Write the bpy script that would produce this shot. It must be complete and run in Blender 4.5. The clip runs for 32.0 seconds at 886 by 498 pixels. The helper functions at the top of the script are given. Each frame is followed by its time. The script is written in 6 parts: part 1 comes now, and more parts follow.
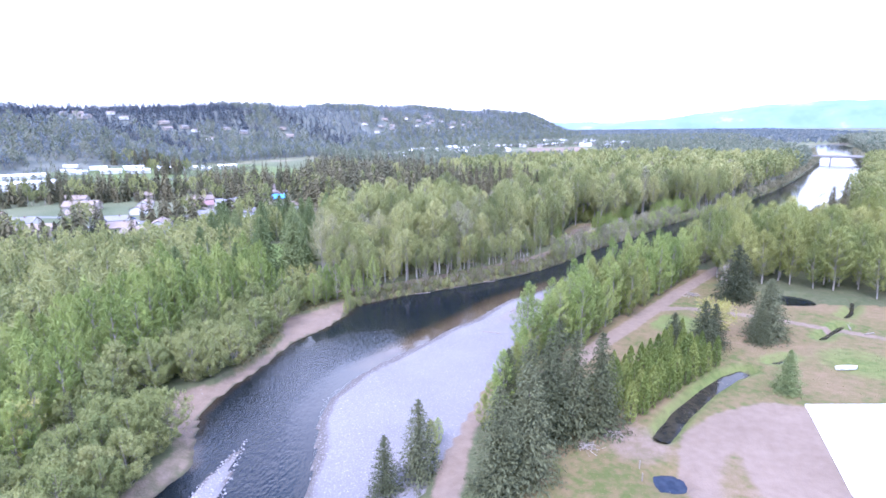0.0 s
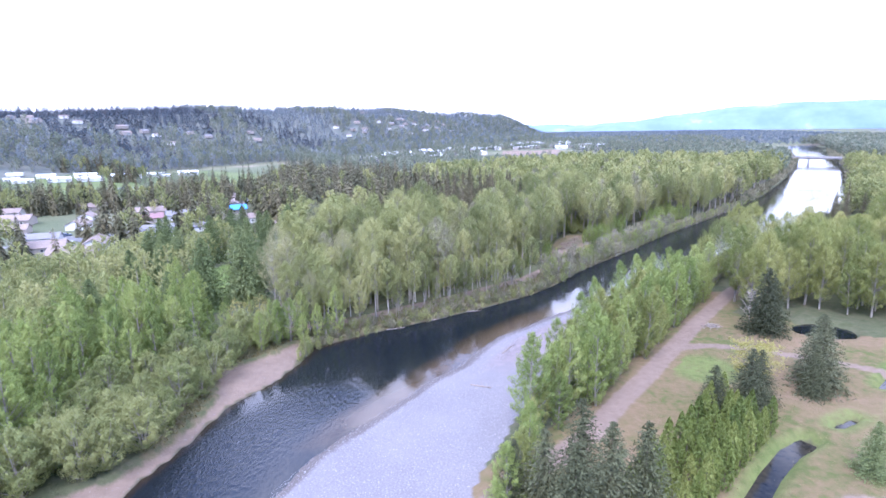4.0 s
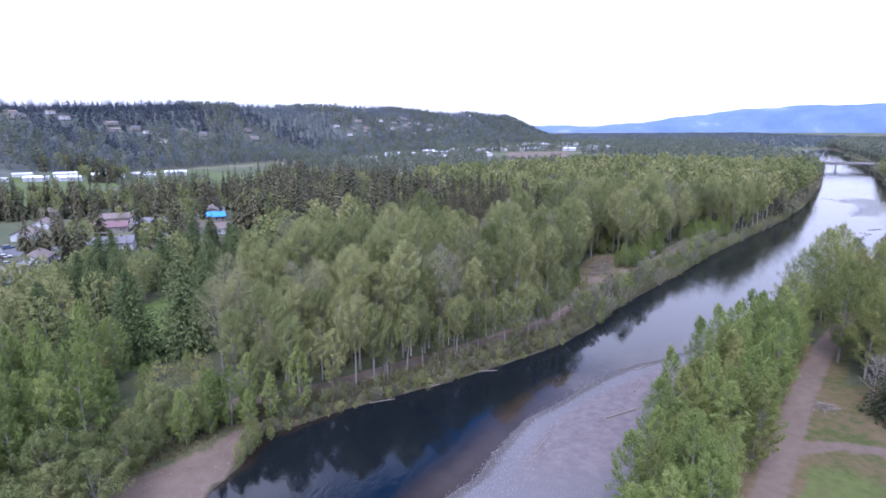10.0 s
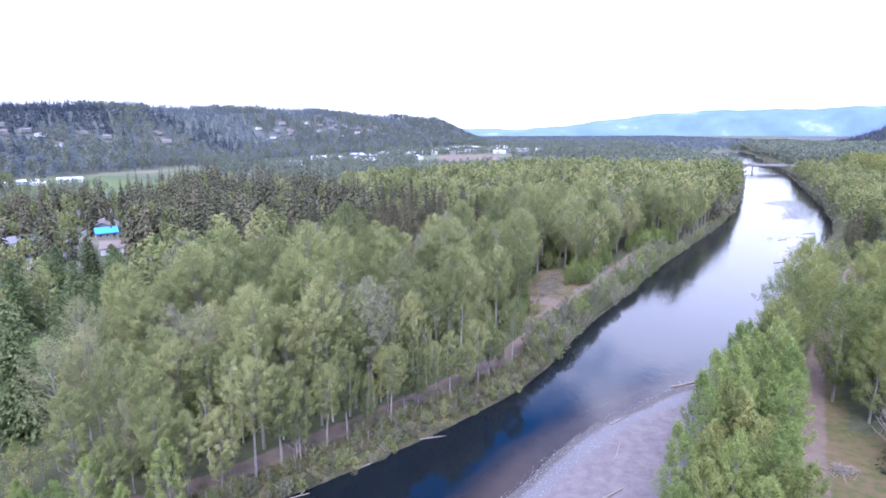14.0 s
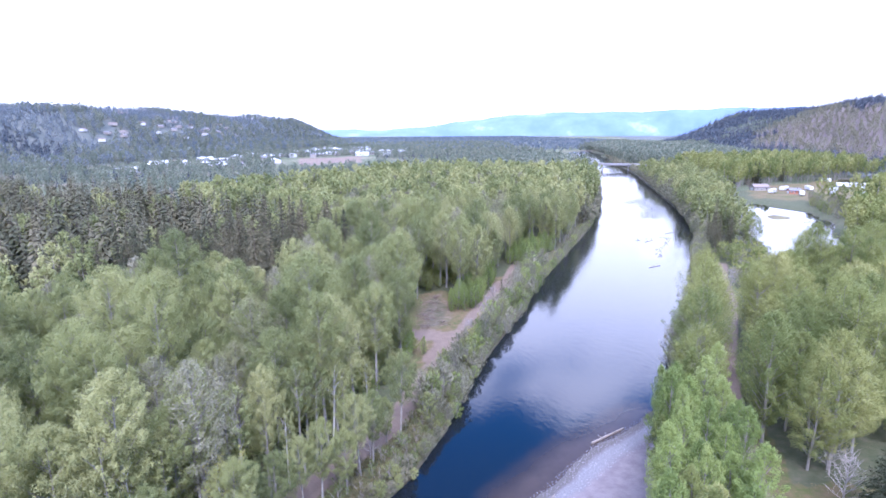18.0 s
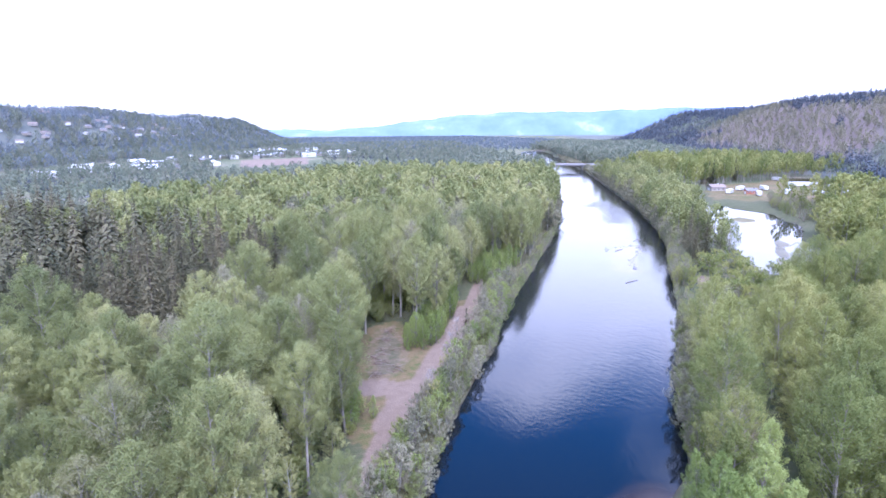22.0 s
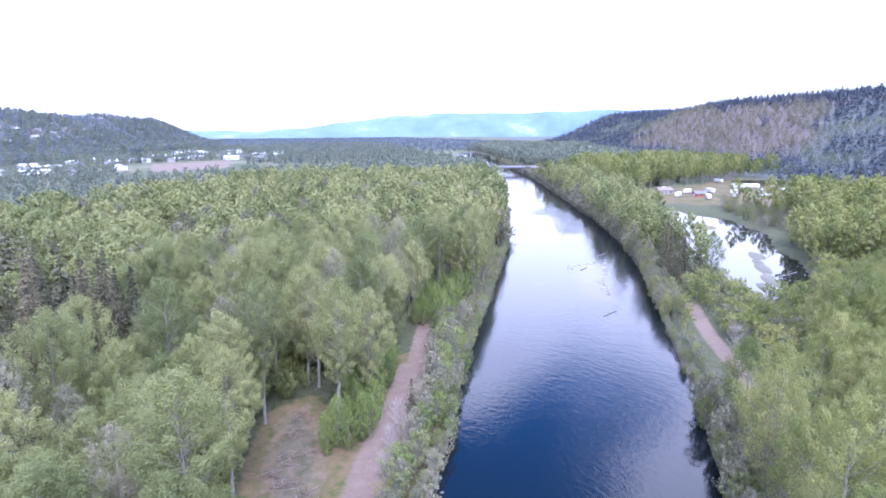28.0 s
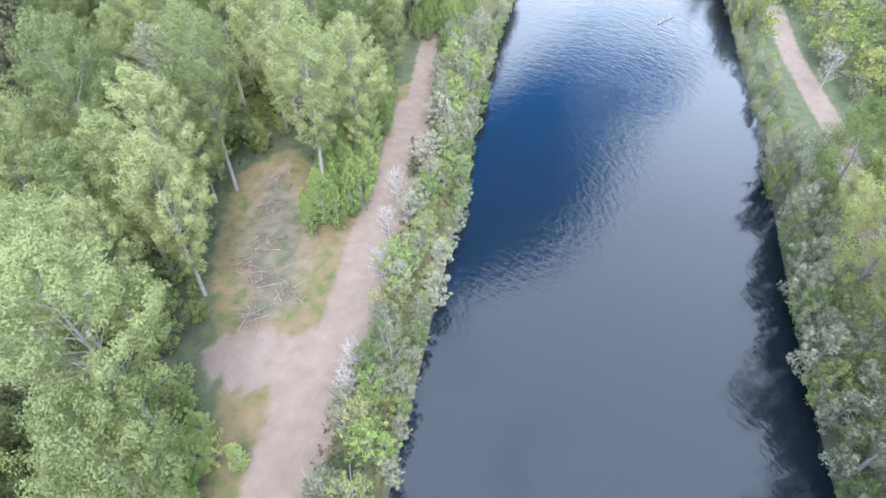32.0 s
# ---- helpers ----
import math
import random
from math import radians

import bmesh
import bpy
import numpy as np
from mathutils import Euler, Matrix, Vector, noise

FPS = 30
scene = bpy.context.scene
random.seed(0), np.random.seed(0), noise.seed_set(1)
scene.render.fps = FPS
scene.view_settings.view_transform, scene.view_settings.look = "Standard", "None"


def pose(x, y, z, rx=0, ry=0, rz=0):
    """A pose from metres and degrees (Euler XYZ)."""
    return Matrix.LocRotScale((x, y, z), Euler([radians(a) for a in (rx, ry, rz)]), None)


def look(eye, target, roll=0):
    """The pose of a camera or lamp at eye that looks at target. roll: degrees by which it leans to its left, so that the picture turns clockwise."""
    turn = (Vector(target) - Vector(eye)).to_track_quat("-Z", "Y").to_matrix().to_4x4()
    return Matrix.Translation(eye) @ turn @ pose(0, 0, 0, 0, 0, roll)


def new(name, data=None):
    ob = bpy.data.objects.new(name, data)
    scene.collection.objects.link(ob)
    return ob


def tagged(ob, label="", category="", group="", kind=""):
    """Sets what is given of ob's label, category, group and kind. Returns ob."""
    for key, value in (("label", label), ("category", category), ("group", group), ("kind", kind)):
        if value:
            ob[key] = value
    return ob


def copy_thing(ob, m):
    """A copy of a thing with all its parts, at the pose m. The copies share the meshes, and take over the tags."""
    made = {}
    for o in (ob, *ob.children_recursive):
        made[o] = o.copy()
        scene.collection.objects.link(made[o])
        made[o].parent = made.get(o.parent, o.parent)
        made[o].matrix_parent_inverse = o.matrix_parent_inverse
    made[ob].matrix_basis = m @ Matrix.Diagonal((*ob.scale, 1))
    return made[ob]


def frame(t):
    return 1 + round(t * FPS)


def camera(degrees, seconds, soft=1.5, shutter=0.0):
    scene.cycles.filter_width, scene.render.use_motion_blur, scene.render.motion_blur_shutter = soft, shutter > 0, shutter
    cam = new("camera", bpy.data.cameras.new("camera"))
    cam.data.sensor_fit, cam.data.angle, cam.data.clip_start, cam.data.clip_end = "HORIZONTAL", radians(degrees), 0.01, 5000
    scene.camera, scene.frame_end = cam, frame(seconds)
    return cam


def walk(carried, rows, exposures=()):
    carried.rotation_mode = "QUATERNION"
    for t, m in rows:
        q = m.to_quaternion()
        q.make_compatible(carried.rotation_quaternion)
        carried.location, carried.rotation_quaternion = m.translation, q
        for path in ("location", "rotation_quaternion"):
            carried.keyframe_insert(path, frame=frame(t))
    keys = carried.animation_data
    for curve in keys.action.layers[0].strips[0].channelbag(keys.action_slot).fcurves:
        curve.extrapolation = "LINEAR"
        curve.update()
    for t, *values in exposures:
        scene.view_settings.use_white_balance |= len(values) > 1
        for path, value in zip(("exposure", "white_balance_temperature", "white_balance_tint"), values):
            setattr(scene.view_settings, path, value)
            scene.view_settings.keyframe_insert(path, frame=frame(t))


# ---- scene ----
PATH = [
    (0, (2.901, -37.153, 50.705), (2.802, -35.204, 50.266), -0.6),
    (0.5, (2.661, -33.56, 50.735), (2.552, -31.612, 50.296), -0.6),
    (1, (2.405, -30.017, 50.784), (2.291, -28.069, 50.346), -0.7),
    (1.5, (2.217, -26.578, 50.83), (2.095, -24.63, 50.395), -0.9),
    (2, (2.055, -23.237, 50.851), (1.927, -21.289, 50.416), -0.9),
    (2.5, (1.912, -19.884, 50.843), (1.811, -17.934, 50.409), -1.0),
    (3, (1.738, -16.431, 50.832), (1.685, -14.479, 50.399), -1.0),
    (3.5, (1.615, -12.96, 50.8), (1.603, -11.007, 50.369), -1.0),
    (5.5, (1.352, 1.189, 50.351), (1.336, 3.143, 49.921), -0.6),
    (6, (1.325, 4.655, 50.275), (1.308, 6.608, 49.845), -0.8),
    (6.5, (1.306, 8.013, 50.227), (1.288, 9.966, 49.797), -0.8),
    (7, (1.251, 11.269, 50.23), (1.233, 13.223, 49.801), -0.8),
    (7.5, (1.174, 14.456, 50.241), (1.157, 16.409, 49.811), -0.7),
    (8, (1.098, 17.622, 50.278), (1.082, 19.576, 49.849), -0.6),
    (8.5, (1.009, 20.772, 50.304), (0.992, 22.725, 49.875), -0.5),
    (9, (0.887, 23.908, 50.308), (0.87, 25.861, 49.879), -0.4),
    (9.5, (0.762, 27.12, 50.274), (0.744, 29.073, 49.844), -0.3),
    (10, (0.69, 30.407, 50.195), (0.671, 32.36, 49.765), -0.3),
    (10.5, (0.66, 33.704, 50.106), (0.639, 35.657, 49.677), -0.3),
    (11, (0.646, 36.977, 50.017), (0.633, 38.931, 49.591), -0.3),
    (11.5, (0.646, 40.275, 49.955), (0.679, 42.228, 49.529), -0.2),
    (12, (0.688, 43.544, 49.915), (0.772, 45.496, 49.49), -0.2),
    (12.5, (0.73, 46.699, 49.889), (0.854, 48.65, 49.465), -0.2),
    (13, (0.831, 49.767, 49.88), (0.999, 51.715, 49.457), -0.0),
    (13.5, (1.021, 52.762, 49.935), (1.222, 54.707, 49.513), -0.0),
    (15.5, (2.509, 64.792, 50.722), (2.824, 66.721, 50.299), -0.6),
    (16, (2.97, 68.047, 50.89), (3.337, 69.968, 50.467), -0.5),
    (16.5, (3.535, 71.456, 51.072), (3.956, 73.365, 50.649), -0.5),
    (17, (4.079, 74.919, 51.217), (4.573, 76.811, 50.795), -0.5),
    (17.5, (4.685, 78.369, 51.313), (5.273, 80.234, 50.891), -0.3),
    (18, (5.44, 81.8, 51.364), (6.127, 83.63, 50.943), -0.2),
    (18.5, (6.426, 85.125, 51.394), (7.167, 86.934, 50.973), -0.1),
    (19, (7.518, 88.319, 51.424), (8.257, 90.129, 51.003), -0.2),
    (19.5, (8.664, 91.444, 51.482), (9.395, 93.258, 51.061), -0.2),
    (20, (9.88, 94.595, 51.55), (10.608, 96.409, 51.129), -0.3),
    (20.5, (11.136, 97.754, 51.594), (11.864, 99.569, 51.172), -0.3),
    (21, (12.449, 100.98, 51.617), (13.184, 102.792, 51.196), -0.3),
    (21.5, (13.823, 104.293, 51.611), (14.604, 106.086, 51.189), -0.3),
    (22, (15.271, 107.654, 51.608), (16.115, 109.417, 51.185), -0.3),
    (22.5, (16.798, 110.987, 51.596), (17.65, 112.746, 51.173), -0.3),
    (23, (18.362, 114.209, 51.541), (19.212, 115.969, 51.118), -0.3),
    (23.5, (19.83, 117.376, 51.443), (20.677, 119.138, 51.021), -0.3),
    (24, (21.212, 120.598, 51.347), (22.057, 122.36, 50.924), -0.3),
    (24.5, (22.628, 123.911, 51.277), (23.492, 125.665, 50.857), -0.3),
    (25, (24.036, 127.261, 51.241), (25.006, 128.959, 50.821), -0.2),
    (25.5, (25.431, 130.393, 51.136), (26.489, 132.037, 50.715), -0.2),
    (26, (26.929, 133.317, 51.018), (27.989, 134.96, 50.599), -0.2),
    (26.5, (28.573, 136.165, 50.929), (29.624, 137.815, 50.51), -0.1),
    (28.5, (35.608, 147.49, 50.555), (36.651, 149.145, 50.137), -0.2),
    (29, (37.247, 150.242, 50.493), (38.287, 151.899, 50.075), -0.2),
    (29.5, (38.88, 152.866, 50.441), (39.905, 154.508, 49.936), -0.1),
    (30, (40.499, 155.423, 50.423), (41.488, 157.018, 49.733), -0.2),
    (30.5, (42.143, 157.956, 50.449), (43.084, 159.484, 49.567), -0.3),
    (31, (43.802, 160.549, 50.494), (44.684, 161.994, 49.428), -0.5),
    (31.5, (45.541, 163.348, 50.542), (46.354, 164.69, 49.302), -0.4),
    (32, (47.313, 166.247, 50.606), (48.046, 167.467, 49.2), -0.6),
]
cam = camera(77.2, 32.0, 1.65)
walk(cam, [(t, look(eye, target, roll)) for t, eye, target, roll in PATH], [(0.0, 1.74, 5240, 27), (1.5, 1.88, 5240, 27), (3.5, 1.68, 5280, 27), (7.0, 0.97, 5320, 27), (9.0, 0.62, 5340, 27), (13.0, 1.02, 5300, 28), (16.0, 1.48, 5180, 29), (29.0, 1.47, 5120, 30), (30.0, 1.63, 5060, 33), (31.0, 1.86, 5120, 25), (32.0, 1.92, 5480, 9)])

# ---- sky and sun: bright broken overcast ----
SUN_ELEV, SUN_ROT = radians(52), radians(200)
world = bpy.data.worlds.new("sky")
scene.world = world
world.use_nodes = True
wn, wl = world.node_tree.nodes, world.node_tree.links
wn.clear()
w_out = wn.new("ShaderNodeOutputWorld")
w_bg = wn.new("ShaderNodeBackground")
w_bg.inputs["Strength"].default_value = 0.12
w_sky = wn.new("ShaderNodeTexSky")
w_sky.sky_type, w_sky.sun_disc = "NISHITA", False
w_sky.sun_elevation, w_sky.sun_rotation = SUN_ELEV, SUN_ROT
w_sky.air_density, w_sky.dust_density, w_sky.ozone_density = 1.0, 0.4, 2.0
w_co = wn.new("ShaderNodeTexCoord")
w_sep = wn.new("ShaderNodeSeparateXYZ")
wl.new(w_co.outputs["Generated"], w_sep.inputs[0])
# cloud deck: the direction projected on a level layer, so that clouds crowd towards the horizon
w_up = wn.new("ShaderNodeMath"); w_up.operation = "ADD"; w_up.inputs[1].default_value = 0.18
wl.new(w_sep.outputs[2], w_up.inputs[0])
w_mx = wn.new("ShaderNodeMath"); w_mx.operation = "MAXIMUM"; w_mx.inputs[1].default_value = 0.05
wl.new(w_up.outputs[0], w_mx.inputs[0])
w_inv = wn.new("ShaderNodeMath"); w_inv.operation = "DIVIDE"; w_inv.inputs[0].default_value = 1.0
wl.new(w_mx.outputs[0], w_inv.inputs[1])
w_sc = wn.new("ShaderNodeVectorMath"); w_sc.operation = "SCALE"
wl.new(w_co.outputs["Generated"], w_sc.inputs[0])
wl.new(w_inv.outputs[0], w_sc.inputs["Scale"])
w_no = wn.new("ShaderNodeTexNoise")
w_no.inputs["Scale"].default_value, w_no.inputs["Detail"].default_value, w_no.inputs["Roughness"].default_value = 1.2, 5.0, 0.55
w_off = wn.new("ShaderNodeVectorMath"); w_off.operation = "ADD"; w_off.inputs[1].default_value = (2.3, -2.7, -4.6)
wl.new(w_sc.outputs[0], w_off.inputs[0])
wl.new(w_off.outputs[0], w_no.inputs["Vector"])
w_rp = wn.new("ShaderNodeValToRGB")
w_rp.color_ramp.elements[0].position, w_rp.color_ramp.elements[1].position = 0.44, 0.53
wl.new(w_no.outputs["Fac"], w_rp.inputs[0])
# thick cloud low down, broken above
w_low = wn.new("ShaderNodeMapRange")
for k, v in (("From Min", 0.30), ("From Max", 0.46), ("To Min", 1.0), ("To Max", 0.0)):
    w_low.inputs[k].default_value = v
wl.new(w_sep.outputs[2], w_low.inputs[0])
w_cov = wn.new("ShaderNodeMath"); w_cov.operation = "MAXIMUM"
wl.new(w_rp.outputs[0], w_cov.inputs[0]); wl.new(w_low.outputs[0], w_cov.inputs[1])
w_mix = wn.new("ShaderNodeMix"); w_mix.data_type = "RGBA"
wl.new(w_cov.outputs[0], w_mix.inputs["Factor"])
w_hs = wn.new("ShaderNodeHueSaturation")
w_hs.inputs["Saturation"].default_value, w_hs.inputs["Value"].default_value = 2.0, 1.8
wl.new(w_sky.outputs[0], w_hs.inputs["Color"])
wl.new(w_hs.outputs[0], w_mix.inputs["A"])
w_mix.inputs["B"].default_value = (15.5, 16.0, 17.4, 1)
# an overcast sky is about twice as bright overhead as along the horizon
w_zen = wn.new("ShaderNodeMapRange")
for k, v in (("From Min", 0.0), ("From Max", 0.5), ("To Min", 0.45), ("To Max", 1.0)):
    w_zen.inputs[k].default_value = v
wl.new(w_sep.outputs[2], w_zen.inputs[0])
w_dim = wn.new("ShaderNodeVectorMath"); w_dim.operation = "SCALE"
wl.new(w_mix.outputs["Result"], w_dim.inputs[0]); wl.new(w_zen.outputs[0], w_dim.inputs["Scale"])
wl.new(w_dim.outputs[0], w_bg.inputs["Color"])
wl.new(w_bg.outputs[0], w_out.inputs[0])

sun_data = bpy.data.lights.new("sun", "SUN")
sun_data.energy, sun_data.angle, sun_data.color = 2.7, radians(26), (1.0, 0.95, 0.88)
sun = new("sun", sun_data)
sun.matrix_world = look((0, 0, 0), (-math.sin(SUN_ROT) * math.cos(SUN_ELEV), -math.cos(SUN_ROT) * math.cos(SUN_ELEV), -math.sin(SUN_ELEV)))

# ---- materials ----
class Mat:
    """A node material with short calls for its nodes."""
    def __init__(self, name):
        self.m = bpy.data.materials.new(name)
        self.m.use_nodes = True
        self.n, self.l = self.m.node_tree.nodes, self.m.node_tree.links
        self.bsdf = self.n["Principled BSDF"]
        self.out = self.n["Material Output"]

    def node(self, kind, **sets):
        nd = self.n.new(kind)
        for k, v in sets.items():
            nd.inputs[k.replace("_", " ")].default_value = v
        return nd

    def noise(self, scale, detail=4.0, rough=0.6, vec=None):
        nd = self.node("ShaderNodeTexNoise", Scale=scale, Detail=detail, Roughness=rough)
        if vec is None:
            vec = self.pos()
        self.l.new(vec, nd.inputs["Vector"])
        return nd.outputs["Fac"]

    def pos(self):
        return self.n.new("ShaderNodeNewGeometry").outputs["Position"]

    def attr(self, name):
        nd = self.n.new("ShaderNodeAttribute")
        nd.attribute_name = name
        return nd.outputs["Fac"]

    def ramp(self, fac, stops):
        nd = self.n.new("ShaderNodeValToRGB")
        el = nd.color_ramp.elements
        while len(el) < len(stops):
            el.new(0.5)
        for e, (p, c) in zip(el, stops):
            e.position, e.color = p, (*c, 1)
        self.l.new(fac, nd.inputs[0])
        return nd.outputs["Color"]

    def math(self, op, a, b=None, clamp=False):
        nd = self.n.new("ShaderNodeMath")
        nd.operation, nd.use_clamp = op, clamp
        for sock, v in zip(nd.inputs, (a, b)):
            if v is None:
                continue
            if isinstance(v, (int, float)):
                sock.default_value = v
            else:
                self.l.new(v, sock)
        return nd.outputs[0]

    def mix(self, fac, a, b, mode="MIX"):
        nd = self.n.new("ShaderNodeMix")
        nd.data_type, nd.blend_type = "RGBA", mode
        for key, v in (("Factor", fac), ("A", a), ("B", b)):
            if isinstance(v, (int, float)):
                nd.inputs[key].default_value = v
            elif isinstance(v, tuple):
                nd.inputs[key].default_value = (*v, 1)
            else:
                self.l.new(v, nd.inputs[key])
        return nd.outputs["Result"]

    def bump(self, height, strength=0.5, dist=0.1):
        nd = self.node("ShaderNodeBump", Strength=strength, Distance=dist)
        self.l.new(height, nd.inputs["Height"])
        self.l.new(nd.outputs[0], self.bsdf.inputs["Normal"])

    def color(self, c, rough=0.8, metal=0.0):
        if isinstance(c, tuple):
            self.bsdf.inputs["Base Color"].default_value = (*c, 1)
        else:
            self.l.new(c, self.bsdf.inputs["Base Color"])
        self.bsdf.inputs["Roughness"].default_value = rough
        self.bsdf.inputs["Metallic"].default_value = metal
        return self


def leaf_mat(name, dark, mid, light, trans=0.3, joined=False):
    """Foliage: shade differs by tree and by leaf, some light passes through."""
    a = Mat(name)
    info = a.n.new("ShaderNodeObjectInfo").outputs["Random"]
    isle = a.n.new("ShaderNodeNewGeometry").outputs["Random Per Island"]
    big = a.noise(0.06, 2.0)
    s = a.math("ADD", a.math("MULTIPLY", a.attr("tone") if joined else info, 0.6), a.math("MULTIPLY", isle, 0.16))
    s = a.math("ADD", s, a.math("MULTIPLY", a.math("SUBTRACT", big, 0.35), 0.8), True)
    c = a.ramp(s, [(0.1, dark), (0.5, mid), (0.92, light)])
    a.color(c, 0.6)
    a.bsdf.inputs["Specular IOR Level"].default_value = 0.25 if trans > 0.2 else 0.1
    tr = a.n.new("ShaderNodeBsdfTranslucent")
    a.l.new(c, tr.inputs["Color"])
    mx = a.n.new("ShaderNodeMixShader")
    mx.inputs[0].default_value = trans
    a.l.new(a.bsdf.outputs[0], mx.inputs[1])
    a.l.new(tr.outputs[0], mx.inputs[2])
    a.l.new(mx.outputs[0], a.out.inputs[0])
    return a.m


def plain_mat(name, c, rough=0.7, vary=0.25, scale=1.5, metal=0.0):
    a = Mat(name)
    n1, n2 = a.noise(scale, 5.0), a.noise(scale * 9, 3.0)
    f = a.math("ADD", a.math("MULTIPLY", n1, 0.7), a.math("MULTIPLY", n2, 0.3))
    a.color(a.ramp(f, [(0.3, tuple(v * (1 - vary) for v in c)), (0.7, tuple(min(0.9, v * (1 + vary)) for v in c))]), rough, metal)
    a.bump(n2, 0.25, 0.02)
    return a.m


LEAF = {
    "cottonwood": ((0.124, 0.143, 0.050), (0.219, 0.234, 0.082), (0.317, 0.310, 0.125)),
    "young": ((0.119, 0.160, 0.039), (0.196, 0.244, 0.062), (0.269, 0.302, 0.093)),
    "willow": ((0.116, 0.140, 0.045), (0.180, 0.200, 0.066), (0.240, 0.247, 0.092)),
    "alder": ((0.108, 0.134, 0.035), (0.195, 0.212, 0.059), (0.296, 0.288, 0.096)),
    "fir": ((0.049, 0.054, 0.029), (0.086, 0.083, 0.045), (0.140, 0.122, 0.069)),
    # needles tinted blue: distance haze mixed into the base colour
    "haze_fir": ((0.033, 0.045, 0.060), (0.053, 0.068, 0.083), (0.092, 0.109, 0.118)),
    # leaf green greyed and blued to carry the haze of distance
    "haze_leaf": ((0.101, 0.122, 0.086), (0.150, 0.170, 0.114), (0.210, 0.218, 0.154)),
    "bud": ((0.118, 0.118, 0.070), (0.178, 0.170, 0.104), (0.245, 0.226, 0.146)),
    # palest blue-grey: far haze put into the leaf colour itself
    "haze_wood": ((0.101, 0.126, 0.141), (0.146, 0.173, 0.181), (0.206, 0.227, 0.226)),
}
M_COTTON, M_YOUNG, M_WILLOW, M_ALDER = (leaf_mat(k + "_leaf", *LEAF[k], 0.44) for k in ("cottonwood", "young", "willow", "alder"))
M_FIR = leaf_mat("fir_needle", *LEAF["fir"], 0.15)
# the same leaves for joined woods, whose shade differs tree by tree; hill and far sets have haze painted in
W_COTTON, W_ALDER, W_HAZELEAF, W_BUD, W_HAZEWOOD = (leaf_mat(k + "_wood_leaf", *LEAF[k], 0.42, True) for k in ("cottonwood", "alder", "haze_leaf", "bud", "haze_wood"))
W_FIR, W_HAZEFIR = (leaf_mat(k + "_wood_needle", *LEAF[k], 0.12, True) for k in ("fir", "haze_fir"))
M_SPRUCE = leaf_mat("spruce_needle", (0.042, 0.048, 0.025), (0.069, 0.076, 0.038), (0.108, 0.114, 0.061), 0.15)
M_CEDAR = leaf_mat("cedar_leaf", (0.066, 0.092, 0.032), (0.104, 0.134, 0.046), (0.150, 0.176, 0.068), 0.25)
M_ARBOR = leaf_mat("arborvitae_leaf", (0.063, 0.090, 0.018), (0.108, 0.136, 0.028), (0.165, 0.185, 0.046), 0.25)
M_YELLOW = leaf_mat("yellow_blossom_leaf", (0.19, 0.185, 0.05), (0.29, 0.27, 0.08), (0.40, 0.36, 0.14), 0.4)
M_PALE = leaf_mat("pale_leaf", (0.175, 0.172, 0.080), (0.245, 0.236, 0.112), (0.320, 0.300, 0.150), 0.4)
M_BUD = leaf_mat("budding_twig", *LEAF["bud"], 0.2)
M_GRASS = leaf_mat("grass_blade", (0.078, 0.080, 0.028), (0.112, 0.102, 0.040), (0.160, 0.134, 0.060))
M_BARK = plain_mat("pale_bark", (0.20, 0.18, 0.15), 0.9, 0.35, 2.0)
M_DARKBARK = plain_mat("dark_bark", (0.09, 0.07, 0.055), 0.9, 0.35, 2.0)
M_BONE = plain_mat("bare_twig", (0.24, 0.21, 0.18), 0.9, 0.3, 2.0)
M_WHITEWALL = plain_mat("white_siding", (0.46, 0.46, 0.45), 0.6, 0.08, 0.7)
M_TANWALL = plain_mat("tan_siding", (0.24, 0.215, 0.185), 0.7, 0.12, 0.7)
M_GREYROOF = plain_mat("grey_shingle", (0.135, 0.13, 0.135), 0.85, 0.25, 1.2)
M_BROWNROOF = plain_mat("brown_shingle", (0.165, 0.13, 0.11), 0.85, 0.25, 1.2)
M_PINKROOF = plain_mat("pale_red_roof", (0.155, 0.088, 0.088), 0.8, 0.2, 1.2)
M_BLUEROOF = plain_mat("blue_tarpaulin", (0.05, 0.25, 0.58), 0.45, 0.15, 1.2)
M_WHITEROOF = plain_mat("white_metal_roof", (0.56, 0.57, 0.59), 0.4, 0.06, 0.5)
M_ORANGE = plain_mat("orange_red_paint", (0.26, 0.09, 0.045), 0.5, 0.15, 1.5)
M_GLASS = plain_mat("dark_window_glass", (0.03, 0.035, 0.04), 0.12, 0.1, 1.0)
M_CONCRETE = plain_mat("bridge_concrete", (0.23, 0.22, 0.21), 0.85, 0.2, 0.8)
M_ASPHALT = plain_mat("asphalt", (0.10, 0.098, 0.10), 0.9, 0.2, 0.6)
M_SHEET = plain_mat("white_plastic_sheet", (0.80, 0.80, 0.80), 0.45, 0.05, 0.4)
M_TIMBER = plain_mat("driftwood", (0.17, 0.142, 0.116), 0.9, 0.3, 2.0)
M_BOAT = plain_mat("white_boat_paint", (0.50, 0.50, 0.49), 0.4, 0.06, 1.0)
M_SLASH = plain_mat("brown_slash_wood", (0.125, 0.085, 0.062), 0.9, 0.4, 2.0)
M_RUBBER = plain_mat("black_rubber", (0.02, 0.02, 0.02), 0.8, 0.2, 3.0)
M_STEEL = plain_mat("galvanised_steel", (0.45, 0.46, 0.47), 0.45, 0.15, 2.0, 0.7)


